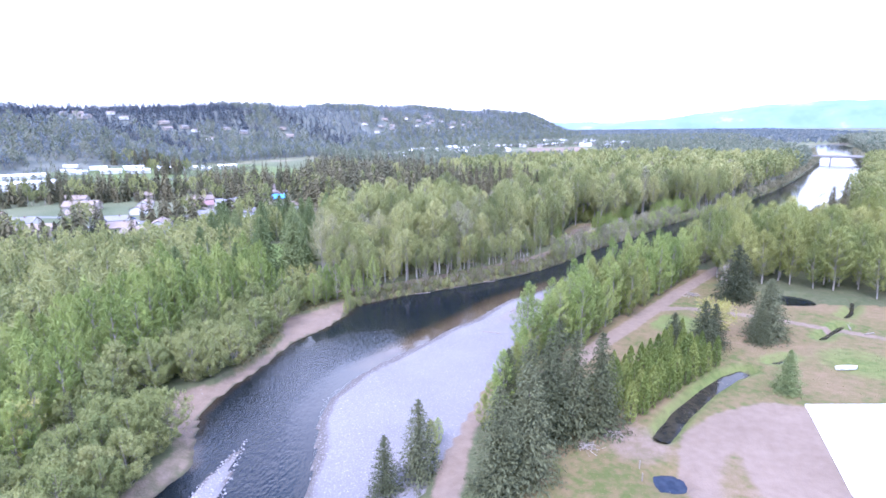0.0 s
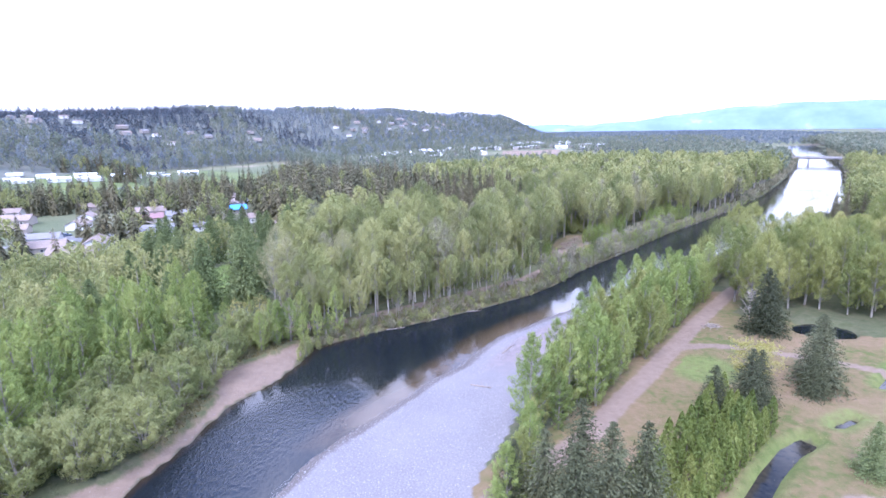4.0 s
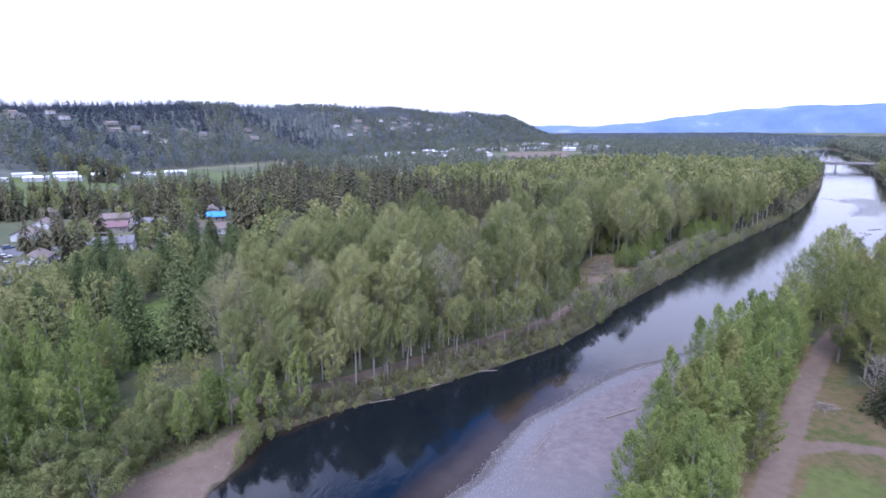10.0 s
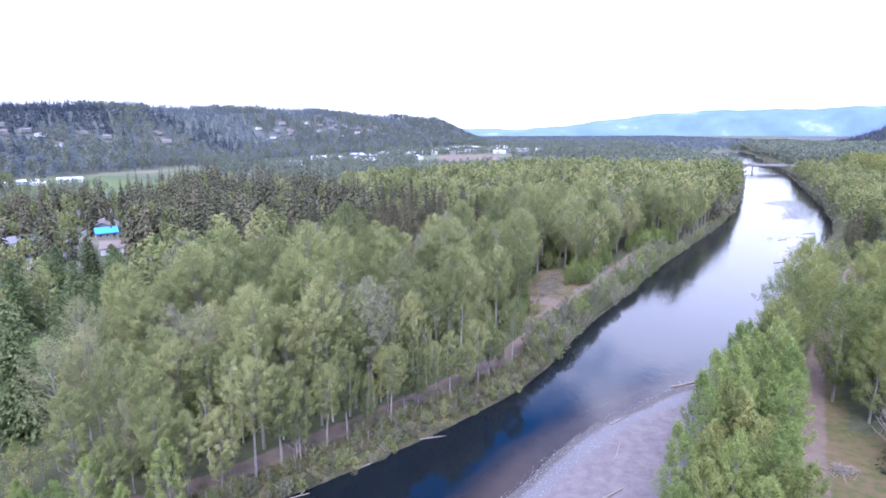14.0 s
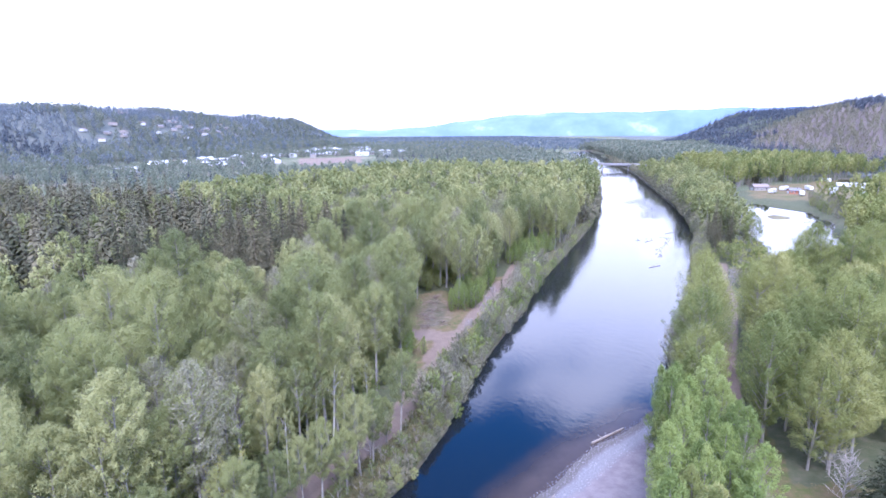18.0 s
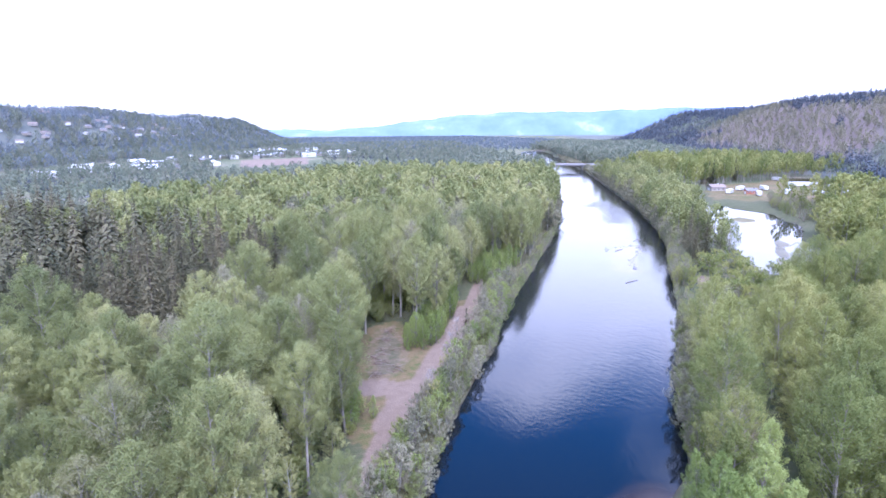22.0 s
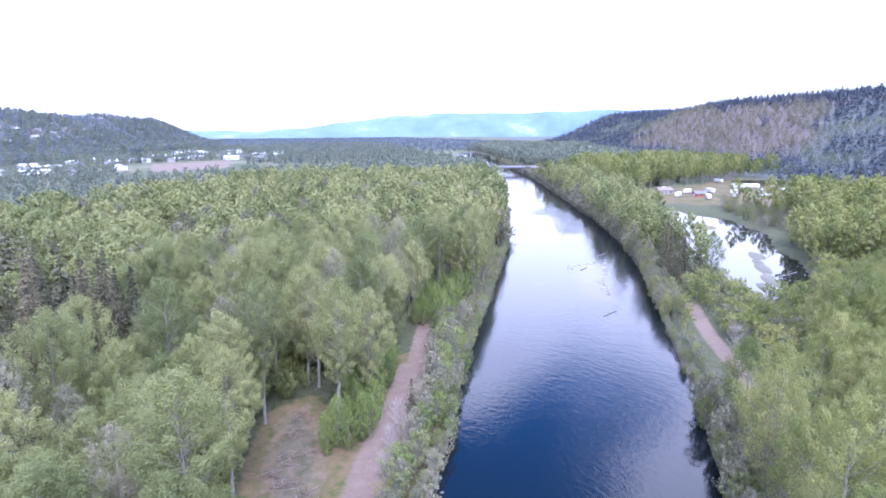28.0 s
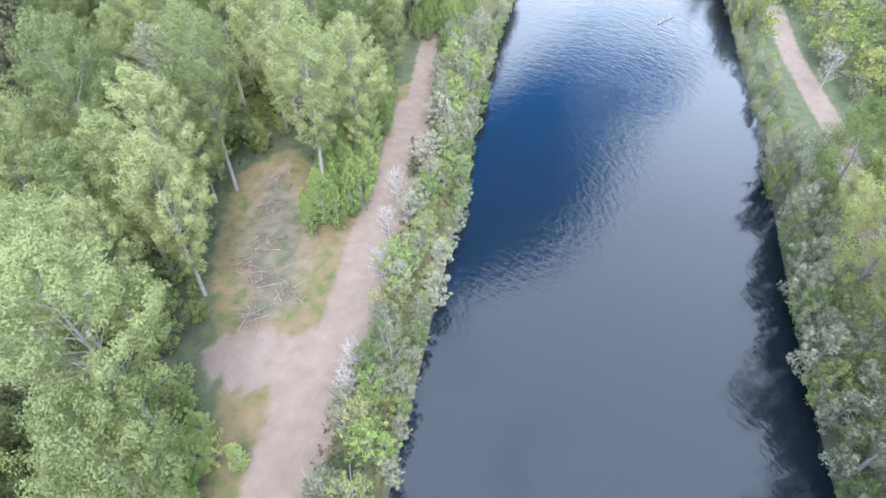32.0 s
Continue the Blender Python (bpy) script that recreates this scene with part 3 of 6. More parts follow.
def build_water():
    # a sheet that runs under both banks
    gx, gy = spread(-110, -60, 170, 860, 1.6, 1.04), spread(-170, -20, 262, 1200, 1.6, 1.04)
    nx, ny = len(gx), len(gy)
    x, y = [v.ravel() for v in np.meshgrid(gx, gy)]
    keep = inside(RIVER, x, y) | (dist(RIVER, x, y, True) < 3.5 + 0.012 * np.hypot(x, y))
    i = (np.arange(ny - 1)[:, None] * nx + np.arange(nx - 1)).ravel()
    q = np.stack([i, i + 1, i + nx + 1, i + nx], 1)
    q = q[keep[q].any(1)]
    used, inv = np.unique(q, return_inverse=True)
    x, y = x[used], y[used]
    me = mesh_of("river_water", np.stack([x, y, 0 * x], 1), inv.reshape(-1, 4), M_WATER, True)
    bar_d = dist(RIGHT_BANK[3:15], x, y)
    up = dist([(-30, 30), (-36, 55), (-32, 75), (-22, 88)], x, y)
    layer(me, "shallow", np.maximum.reduce([0.75 * smooth(10, 1, bar_d) * smooth(60, 85, y), 0.55 * smooth(9, 3, dist([(163, 258), (178, 276), (195, 288)], x, y)), 0.5 * smooth(3, 0, dist(LEFT_BANK[4:14], x, y))]))
    layer(me, "riffle", np.maximum(0.9 * smooth(12, 3, up), 0.95 * smooth(9, 2, dist([(236, 345), (262, 372), (285, 412), (265, 400)], x, y))))
    layer(me, "chop", 0.34 + 0.5 * smooth(34, 8, dist([(96, 190), (128, 222), (165, 262)], x, y)) + 0.5 * smooth(150, 300, y) + 0.8 * smooth(14, 4, up))
    tagged(new("river_water", me), "dark calm river with sky and trees mirrored in it", "water", kind="structure")
    # side water: the pond, the ditch and two dug pools
    def pool(name, poly, z, label, mat=M_WATER):
        bm = bmesh.new()
        bm.faces.new([bm.verts.new((px, py, z)) for px, py in poly])
        bmesh.ops.triangulate(bm, faces=bm.faces[:])
        m = bpy.data.meshes.new(name); bm.to_mesh(m); bm.free(); m.materials.append(mat)
        tagged(new(name, m), label, "water", kind="structure")
    pool("pond_water", POND, 0.3, "shallow pond with bright sky mirrored in it")
    for q in DITCHES:
        wide = 1.75 if q is DITCH else 1.0
        a = np.array(q, float); nrm = np.gradient(a, axis=0); nrm = np.stack([-nrm[:, 1], nrm[:, 0]], 1) / np.linalg.norm(nrm, axis=1)[:, None]
        pool("ditch_water", [tuple(p) for p in np.concatenate([a + wide * nrm, (a - wide * nrm)[::-1]])], 0.45, "narrow dark ditch between grassy banks", M_DITCH)
    pool("pool_water", [(31 + 3 * math.cos(t * 0.4), 33.5 + 3 * math.sin(t * 0.4)) for t in range(15)], 0.6, "small dark pool in the grass", M_POOL)
    pool("pool_water", [(93 + 8 * math.cos(t * 0.4), 118 + 6.4 * math.sin(t * 0.4)) for t in range(15)], 0.5, "black still pool beside the woods")


build_ground()
build_water()
# far ridge on the horizon, its haze painted into the colour as blue
hb_a = np.radians(np.linspace(-15, 75, 220))  # bearing, from +y towards +x
hz = 55 + 135 * smooth(0.20, 0.62, hb_a) * smooth(1.5, 1.0, hb_a) + 9 * np.sin(hb_a * 17) + 4 * np.sin(hb_a * 71) + 2 * np.sin(hb_a * 190)
rings = [(4350, -5.0, 0.0), (4500, 0.0, 0.62), (4700, 0.0, 1.0)]
hv = np.concatenate([np.stack([r * np.sin(hb_a), r * np.cos(hb_a), b + f * hz], 1) for r, b, f in rings])
k = np.arange(219)
hf = np.concatenate([np.stack([k, k + 1, k + 221, k + 220], 1), np.stack([k + 220, k + 221, k + 441, k + 440], 1)])
a = Mat("far_ridge_haze")
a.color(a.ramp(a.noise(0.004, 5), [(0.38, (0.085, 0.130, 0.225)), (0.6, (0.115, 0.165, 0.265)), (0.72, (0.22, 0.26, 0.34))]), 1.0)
tagged(new("backdrop", mesh_of("backdrop", hv, hf, a.m, True)), "wooded ridge on the horizon, its haze painted as pale blue", "hill", kind="structure")

# ---- trees and shrubs ----
def unit(v):
    return v / np.maximum(np.linalg.norm(v, axis=-1, keepdims=True), 1e-9)


def leaves(rng, c, out, size, slim=0.62, along=None, lift=0.5):
    """Bent diamond leaves or sprays round the points c, facing roughly the way out."""
    n = len(c)
    nor = unit(unit(out) * 0.7 + rng.normal(0, 0.75, (n, 3)) + (0, 0, lift))
    t = rng.normal(0, 1, (n, 3)) if along is None else along + rng.normal(0, 0.25, (n, 3))
    u = unit(t - nor * (t * nor).sum(1, keepdims=True))
    v = np.cross(nor, u)
    s = (size * rng.uniform(0.65, 1.35, n))[:, None]
    quad = np.stack([c - u * s - nor * s * 0.25, c + v * s * slim, c + u * s - nor * s * 0.25, c - v * s * slim], 1)
    return quad.reshape(-1, 3), np.arange(4 * n).reshape(-1, 4)


def blades(rng, c, way, size, slim=0.3):
    """Slim triangles along the way each twig grows: leaf tufts."""
    n = len(c)
    u = unit(way + rng.normal(0, 0.45, (n, 3)))
    v = unit(np.cross(u, rng.normal(0, 1, (n, 3)) + np.array((0, 0, 0.6)) * 0))
    s = (size * rng.uniform(0.6, 1.4, n))[:, None]
    tri = np.stack([c - u * s * 0.7 + v * s * slim, c - u * s * 0.7 - v * s * slim, c + u * s], 1)
    return tri.reshape(-1, 3), np.arange(3 * n).reshape(-1, 3)


def tube(pts, radii, sides=5):
    pts, radii = np.asarray(pts, float), np.asarray(radii, float)
    d = unit(np.gradient(pts, axis=0))
    a = unit(np.cross(d, (0.31, 0.95, 0.05)))
    b = np.cross(d, a)
    ang = np.arange(sides) * 2 * np.pi / sides
    v = (pts[:, None] + radii[:, None, None] * (np.cos(ang)[None, :, None] * a[:, None] + np.sin(ang)[None, :, None] * b[:, None])).reshape(-1, 3)
    k, j = np.meshgrid(np.arange(len(pts) - 1), np.arange(sides), indexing="ij")
    k, j = k.ravel(), j.ravel()
    jn = (j + 1) % sides
    return v, np.stack([k * sides + j, k * sides + jn, (k + 1) * sides + jn, (k + 1) * sides + j], 1)


def join(parts):
    vs, fs, n = [], [], 0
    for v, f in parts:
        vs.append(v); fs.append(f + n); n += len(v)
    return np.concatenate(vs), np.concatenate(fs)


def broadleaf(seed, h, r, base=0.25, limbs=30, twigs=7, per=12, size=0.25, top=0.75, steep=1.0, wood=True, stems=1, slim=0.42):
    """A crown of leafy twigs on rising limbs. Returns the crown and the wood, each as vertices and faces."""
    rng = np.random.default_rng(seed)
    cs, ways, wd = [], [], []
    for st in range(stems):
        lean = rng.normal(0, 0.03 if stems == 1 else 0.22, 2)
        zs = np.linspace(0, h * 0.95, 7)
        bend = np.cumsum(rng.normal(0, 0.010 * h, (7, 2)), 0) * 0.6
        bend[0] = 0
        trunk = np.stack([bend[:, 0] + lean[0] * zs, bend[:, 1] + lean[1] * zs, zs - 0.4 * (zs < 0.1)], 1)
        wd.append(tube(trunk, np.linspace(0.0115 * h + 0.03, 0.02, 7), 6) if wood else tube(trunk[[0, 3, 6]], [0.0115 * h + 0.03, 0.009 * h, 0.02], 3))
        n_l = limbs // stems
        for i in range(n_l):
            u = (i + rng.uniform(0, 1)) / n_l
            z0 = h * (base + (0.95 - base) * u)
            prof = math.sin(math.pi * min(1.0, 0.25 + 0.72 * u ** top)) ** 0.7
            ln = r * (0.25 + 0.85 * prof) * rng.uniform(0.6, 1.2)
            az = i * 2.399963 + rng.uniform(-0.5, 0.5)
            p0 = np.array([np.interp(z0, zs, trunk[:, 0]), np.interp(z0, zs, trunk[:, 1]), z0])
            rise = steep * rng.uniform(0.5, 1.1) * (0.75 + 0.7 * u)
            d = np.array([math.cos(az), math.sin(az), rise])
            tip = p0 + ln * d
            tip[2] = min(tip[2], h * 1.02)
            mid = p0 + (tip - p0) * 0.5 + (0, 0, -0.08 * ln)
            if wood:
                wd.append(tube([p0, mid, tip], [0.018 + 0.0035 * h * (1 - u), 0.03, 0.008], 3))
            k = max(2, int(twigs * (0.5 + 0.6 * prof)))
            f = np.concatenate([rng.uniform(0.45, 0.98, k - 1), [1.0]])
            st_p = p0 + f[:, None] * (tip - p0)
            tw = unit(unit(d) * 0.7 + rng.normal(0, 0.6, (k, 3)) + (0, 0, 0.45)) * ((0.30 * ln + 0.35) * rng.uniform(0.6, 1.3, k))[:, None]
            g = rng.uniform(0.0, 1.1, (k, per))
            ctr = st_p[:, None] + g[..., None] * tw[:, None] + rng.normal(0, 0.09 * r + 0.05, (k, per, 3)) * (1.15 - 0.5 * g[..., None])
            cs.append(ctr.reshape(-1, 3))
            ways.append(np.repeat(unit(tw), per, 0))
            if wood:
                for a, b in list(zip(st_p, tw))[:1]:
                    wd.append(tube([a, a + b], [0.02, 0.006], 3))
    c, w = np.concatenate(cs), np.concatenate(ways)
    low = c[:, 2] < 0.35
    c[low, 2] = rng.uniform(0.35, 1.0, low.sum())
    return blades(rng, c, w, np.full(len(c), size), slim), join(wd)


def flecks(rng, c, nor, way, size, slim):
    """Leaf tufts that lie on a crown: triangles facing the way nor, pointing the way way."""
    n = len(c)
    nor = unit(nor + rng.normal(0, 0.5, (n, 3)))
    t = way + rng.normal(0, 0.36, (n, 3))
    u = unit(t - nor * (t * nor).sum(1, keepdims=True))
    v = np.cross(nor, u)
    s = (size * rng.uniform(0.55, 1.4, n))[:, None]
    tri = np.stack([c - u * s * 0.7 + v * s * slim, c - u * s * 0.7 - v * s * slim, c + u * s], 1)
    return tri.reshape(-1, 3), np.arange(3 * n).reshape(-1, 3)


def domed(seed, h, r, base=0.35, tufts=44, per=150, size=0.2, slim=0.45, wood=True, stems=1, belly=0.46, blunt=2.4, rise=0.9):
    """A crown of rounded leaf tufts that rise from the trunk into one dome. Returns crown and wood."""
    rng = np.random.default_rng(seed)
    lean = rng.normal(0, 0.025, 2)
    zs = np.linspace(0, h * 0.93, 6)
    bend = np.cumsum(rng.normal(0, 0.008 * h, (6, 2)), 0) * 0.6
    bend[0] = 0
    wd = []
    for k in range(stems):
        sp = rng.normal(0, 0.0 if stems == 1 else 0.12, 2)
        trunk = np.stack([bend[:, 0] + (lean[0] + sp[0]) * zs, bend[:, 1] + (lean[1] + sp[1]) * zs, zs - 0.4 * (zs < 0.1)], 1)
        wd.append(tube(trunk, np.linspace(0.0115 * h + 0.03, 0.02, 6), 6) if wood else tube(trunk[[0, 3, 5]], [0.0115 * h + 0.03, 0.009 * h, 0.02], 3))
    skew = rng.uniform(0.8, 1.2, 2)
    cs, ns, ws = [], [], []
    sprays, per = (int(tufts * 2.3), per * 0.46) if wood else (int(tufts * 1.6), per * 0.66)
    for i in range(sprays):
        u = ((i + rng.uniform(0.1, 0.9)) / sprays) ** 0.85
        prof = (0.42 + 0.58 * min(1.0, u / belly)) * max(0.0, 1 - (max(0.0, u - belly) / (1 - belly)) ** blunt) ** 0.6
        az = i * 2.399963 + rng.uniform(-0.6, 0.6)
        rt = r * rng.uniform(0.14, 0.29) * (0.65 + 0.35 * prof)
        z = h * (base + (1 - base) * u) - rt * 1.2 * u
        rad = max(0.0, r * prof * rng.uniform(0.5, 1.14) - rt * 0.75)
        ax = np.array([np.interp(z, zs, bend[:, 0]) + lean[0] * z, np.interp(z, zs, bend[:, 1]) + lean[1] * z, 0.0])
        out = np.array([math.cos(az) * skew[0], math.sin(az) * skew[1], 0.0])
        c0 = ax + out * rad + (0, 0, z)
        way = unit(out * (0.35 + 0.65 * prof) + (0, 0, rise * (0.6 + 1.0 * u)) + rng.normal(0, 0.16, 3))
        if wood and i % 3 == 0:
            z1 = max(h * base * 0.8, z - rad * 1.0 - 0.5)
            wd.append(tube([ax + (0, 0, z1), c0 * 0.55 + (ax + (0, 0, z1)) * 0.45 + (0, 0, -0.1 * rad), c0 + way * rt * 1.3], [0.02 + 0.003 * h * (1 - u), 0.035, 0.008], 3))
        m = max(3, int(per * rng.uniform(0.6, 1.4) * (0.6 + 0.4 * prof)))
        d = unit(rng.normal(0, 1, (m, 3)) + way * 0.75 + out * 0.35 * prof)
        q = rng.uniform(0.4, 1.08, m) ** 0.6
        st = (d * way).sum(1, keepdims=True)
        pos = c0 + rt * q[:, None] * (d + way * np.maximum(st, 0) * 1.5)
        cs.append(pos); ns.append(d + (0, 0, 0.2)); ws.append(np.tile(way, (m, 1)) + d * 0.4)
    c, nn, w = np.concatenate(cs), np.concatenate(ns), np.concatenate(ws)
    low = c[:, 2] < 0.3
    c[low, 2] = rng.uniform(0.3, 0.9, low.sum())
    return flecks(rng, c, nn, w, np.full(len(c), size), slim), join(wd)


def tiered(seed, h, r, tiers=15, boughs=9, base=0.05, power=0.8, droop=0.6, sub=1):
    """A conifer as seen from afar: tiers of drooping boughs, each a bent blade with ragged side sprays."""
    rng = np.random.default_rng(seed)
    vs, fs, n = [], [], 0
    for i in range(tiers):
        u = (i + rng.uniform(0, 0.5)) / tiers
        z0 = h * (base + (0.99 - base) * u)
        zt = z0
        for j in range(max(4, int(boughs * (1 - 0.45 * u)))):
            z0 = zt + h / tiers * rng.uniform(-0.75, 0.75)
            ln = (r * max(0.0, 1 - z0 / h) ** power + 0.16) * rng.uniform(0.55, 1.18)
            az = j * 6.2832 / max(4, int(boughs * (1 - 0.45 * u))) + i * 1.3 + rng.uniform(-0.3, 0.3)
            for k in range(sub):
                a2 = az + (k - (sub - 1) / 2) * rng.uniform(0.22, 0.42)
                l2 = ln * (1.0 if k == sub // 2 else rng.uniform(0.6, 0.9))
                d, e = np.array([math.cos(a2), math.sin(a2), 0.0]), np.array([-math.sin(a2), math.cos(a2), 0.0])
                dr = droop * rng.uniform(0.6, 1.4) * (1 - 0.5 * u)
                wide = l2 * (0.22 if sub == 1 else 0.16) * rng.uniform(0.7, 1.2) + 0.1
                mid = d * l2 * 0.55 + (0, 0, z0 - 0.1 * dr * l2)
                tip = d * l2 + (0, 0, z0 - dr * l2)
                vs += [d * l2 * 0.08 + (0, 0, z0 + 0.06 * l2), mid + e * wide + (0, 0, -0.16 * wide), tip, mid - e * wide + (0, 0, -0.16 * wide)]
                fs.append([n, n + 1, n + 2, n + 3]); n += 4
    for k in range(3):
        d = np.array([math.cos(k * 2.1), math.sin(k * 2.1), 0.0])
        vs += [d * 0.16 + (0, 0, h * 0.93), -d * 0.16 + (0, 0, h * 0.93), (0, 0, h * 1.01), (0, 0, h * 0.97)]
        fs.append([n, n + 1, n + 2, n + 3]); n += 4
    return (np.array(vs, float), np.array(fs)), tube([(0, 0, -0.4), (0, 0, h * 0.5), (0, 0, h * 0.95)], [0.016 * h, 0.009 * h, 0.02], 3)


def conifer(seed, h, r, layers=24, per=9, sprays=7, size=0.42, base=0.06, droop=0.35, power=0.85, width=0.45, wood=True):
    rng = np.random.default_rng(seed)
    cs, al, sz = [], [], []
    for i in range(layers):
        u = (i + rng.uniform(0, 0.6)) / layers
        z0 = h * (base + (0.985 - base) * u)
        for j in range(per if u < 0.75 else max(4, per - 3)):
            ln = (r * (1 - u) ** power + 0.12) * rng.uniform(0.55, 1.12)
            az = j * 2 * math.pi / per + i * 1.1 + rng.uniform(-0.35, 0.35)
            k = max(min(2, sprays), int(sprays * (0.35 + 0.65 * ln / r)))
            f = (np.arange(k) + rng.uniform(0.2, 1.0, k)) / k
            dr = droop * rng.uniform(0.6, 1.4) * (1 - 0.7 * u)
            d = np.array([math.cos(az), math.sin(az)])
            side = rng.normal(0, 0.16 * ln, k)
            x = d[0] * ln * f - d[1] * side * f
            y = d[1] * ln * f + d[0] * side * f
            z = z0 + ln * (0.12 * f - dr * f * f) + rng.normal(0, 0.05 * h / layers * 4, k)
            cs.append(np.stack([x, y, np.maximum(z, 0.25)], 1))
            al.append(np.stack([np.full(k, d[0]), np.full(k, d[1]), 0.1 - 1.5 * dr * f], 1))
            sz.append(np.full(k, size) * (0.55 + 0.45 * (1 - u)))
    n_top = 6 if sprays > 1 else 2
    cs.append(np.stack([rng.normal(0, 0.06, n_top), rng.normal(0, 0.06, n_top), h - rng.uniform(0, 0.07 * h, n_top)], 1))
    al.append(np.tile((0.0, 0.0, 1.0), (n_top, 1))); sz.append(np.full(n_top, size * 0.7))
    c, a, s = np.concatenate(cs), np.concatenate(al), np.concatenate(sz)
    out = c * (1, 1, 0)
    trunk = tube([(0, 0, -0.4), (0, 0, h * 0.5), (0, 0, h * 0.97)], [0.016 * h, 0.009 * h, 0.02], 6 if wood else 3)
    return leaves(rng, c, out, s, width, a, 0.45), trunk


def column(seed, h, r, count=900, size=0.25):
    """A dense upright column, as of clipped arborvitae."""
    rng = np.random.default_rng(seed)
    u = rng.uniform(0, 1, count) ** 0.8
    az = rng.uniform(0, 2 * np.pi, count)
    rad = r * np.minimum(1, 2.2 * (1 - u)) ** 0.65 * (0.86 + 0.14 * np.sin(az * 5 + u * 7)) * rng.uniform(0.7, 1.05, count) * (0.75 + 0.25 * np.minimum(1, u * 5))
    c = np.stack([rad * np.cos(az), rad * np.sin(az), 0.15 + u * (h - 0.3)], 1)
    out = np.stack([np.cos(az), np.sin(az), 0 * az + 0.25], 1)
    return leaves(rng, c, out, np.full(count, size), 0.5, np.tile((0.0, 0.0, 1.0), (count, 1)), 0.2), tube([(0, 0, -0.3), (0, 0, h * 0.8)], [0.14, 0.03], 6)


def bare(seed, h, r, limbs=26):
    """A leafless tree: limbs that fork into twigs."""
    rng = np.random.default_rng(seed)
    wd = [tube([(0, 0, -0.4), (0.1, 0, h * 0.4), (0, 0.15, h * 0.95)], [0.17, 0.1, 0.015], 6)]
    for i in range(limbs):
        u = (i + 0.5) / limbs
        z0, az = h * (0.18 + 0.75 * u), i * 2.4
        tip = np.array([math.cos(az) * r * (1.1 - 0.7 * u), math.sin(az) * r * (1.1 - 0.7 * u), min(h, z0 + r * 0.9)])
        wd.append(tube([(0, 0, z0), tip * 0.5 + np.array([0, 0, z0 * 0.5 - 0.2]), tip], [0.07, 0.05, 0.015], 3))
        for k in range(7):
            f = rng.uniform(0.3, 0.95)
            s = np.array([0, 0, z0]) + (tip - (0, 0, z0)) * f
            wd.append(tube([s, s + rng.normal(0, 0.3, 3) * r * 0.7 + (0, 0, 0.5)], [0.028, 0.008], 3))
    return join(wd)


def tree_thing(name, crown, wood, leaf_m, bark_m, label, group, at=None, crown_label=""):
    """An Empty at the foot, with trunk and crown under it."""
    e = new(name)
    e.empty_display_size = 0.5
    t = new("trunk", mesh_of("trunk", wood[0], wood[1], bark_m)); t.parent = e
    c = new("crown", mesh_of("crown", crown[0], crown[1], leaf_m)); c.parent = e
    tagged(e, label, "tree", group)
    if at is not None:
        e.matrix_basis = at
    return e


def stand(x, y, s=1.0, turn=0.0, sz=None, lean=0.0):
    """A pose on the ground at x, y."""
    z = float(land(np.array([x]), np.array([y]))[0])
    return Matrix.LocRotScale((x, y, z - 0.05), Euler((lean, 0, turn)), (s, s, sz or s))


def scatter(poly, step, seed, keep=None):
    rng = np.random.default_rng(seed)
    p = np.array(poly)
    gx, gy = np.meshgrid(np.arange(p[:, 0].min(), p[:, 0].max(), step), np.arange(p[:, 1].min(), p[:, 1].max(), step * 0.87))
    gx = gx + (np.arange(gx.shape[0]) % 2)[:, None] * step / 2
    x, y = gx.ravel() + rng.uniform(-0.38, 0.38, gx.size) * step, gy.ravel() + rng.uniform(-0.38, 0.38, gx.size) * step
    ok = inside(poly, x, y)
    if keep is not None:
        ok &= keep(x, y)
    return np.stack([x[ok], y[ok]], 1)


def mass(name, kinds, where, seed, leaf_m, bark_m, label, lo=0.8, hi=1.2, follow=1.0):
    """Many trees as one woodland: the kinds are dealt out over the places."""
    if not len(where):
        return
    rng = np.random.default_rng(seed)
    pick = rng.integers(0, len(kinds), len(where))
    z = land(where[:, 0], where[:, 1])
    got, tones = {0: [], 1: []}, []
    for k, both in enumerate(kinds):
        sel = np.where(pick == k)[0]
        if not len(sel):
            continue
        s, a = rng.uniform(lo, hi, len(sel)), rng.uniform(0, 6.283, len(sel))
        w = s * rng.uniform(0.88, 1.12, len(sel))
        for m in (0, 1):
            v, f = both[m]
            x = (v[None, :, 0] * np.cos(a)[:, None] - v[None, :, 1] * np.sin(a)[:, None]) * w[:, None] + where[sel, 0][:, None]
            y = (v[None, :, 0] * np.sin(a)[:, None] + v[None, :, 1] * np.cos(a)[:, None]) * w[:, None] + where[sel, 1][:, None]
            zz = v[None, :, 2] * s[:, None] + z[sel][:, None] - 0.05
            allv = np.stack([x, y, zz], 2).reshape(-1, 3)
            allf = (f[None] + (np.arange(len(sel)) * len(v))[:, None, None]).reshape(-1, f.shape[1])
            got[m].append((allv, allf))
            if m == 0:
                tones.append(np.repeat(rng.uniform(0, 1, len(sel)), len(v)))
    me = mesh_of(name, *join(got[0]), leaf_m)
    layer(me, "tone", np.concatenate(tones))
    top = tagged(new(name, me), label, "trees", kind="stuff")
    tr = new("trunks", mesh_of("trunks", *join(got[1]), bark_m))
    tr.parent = top
    tr["kind"] = "stuff"


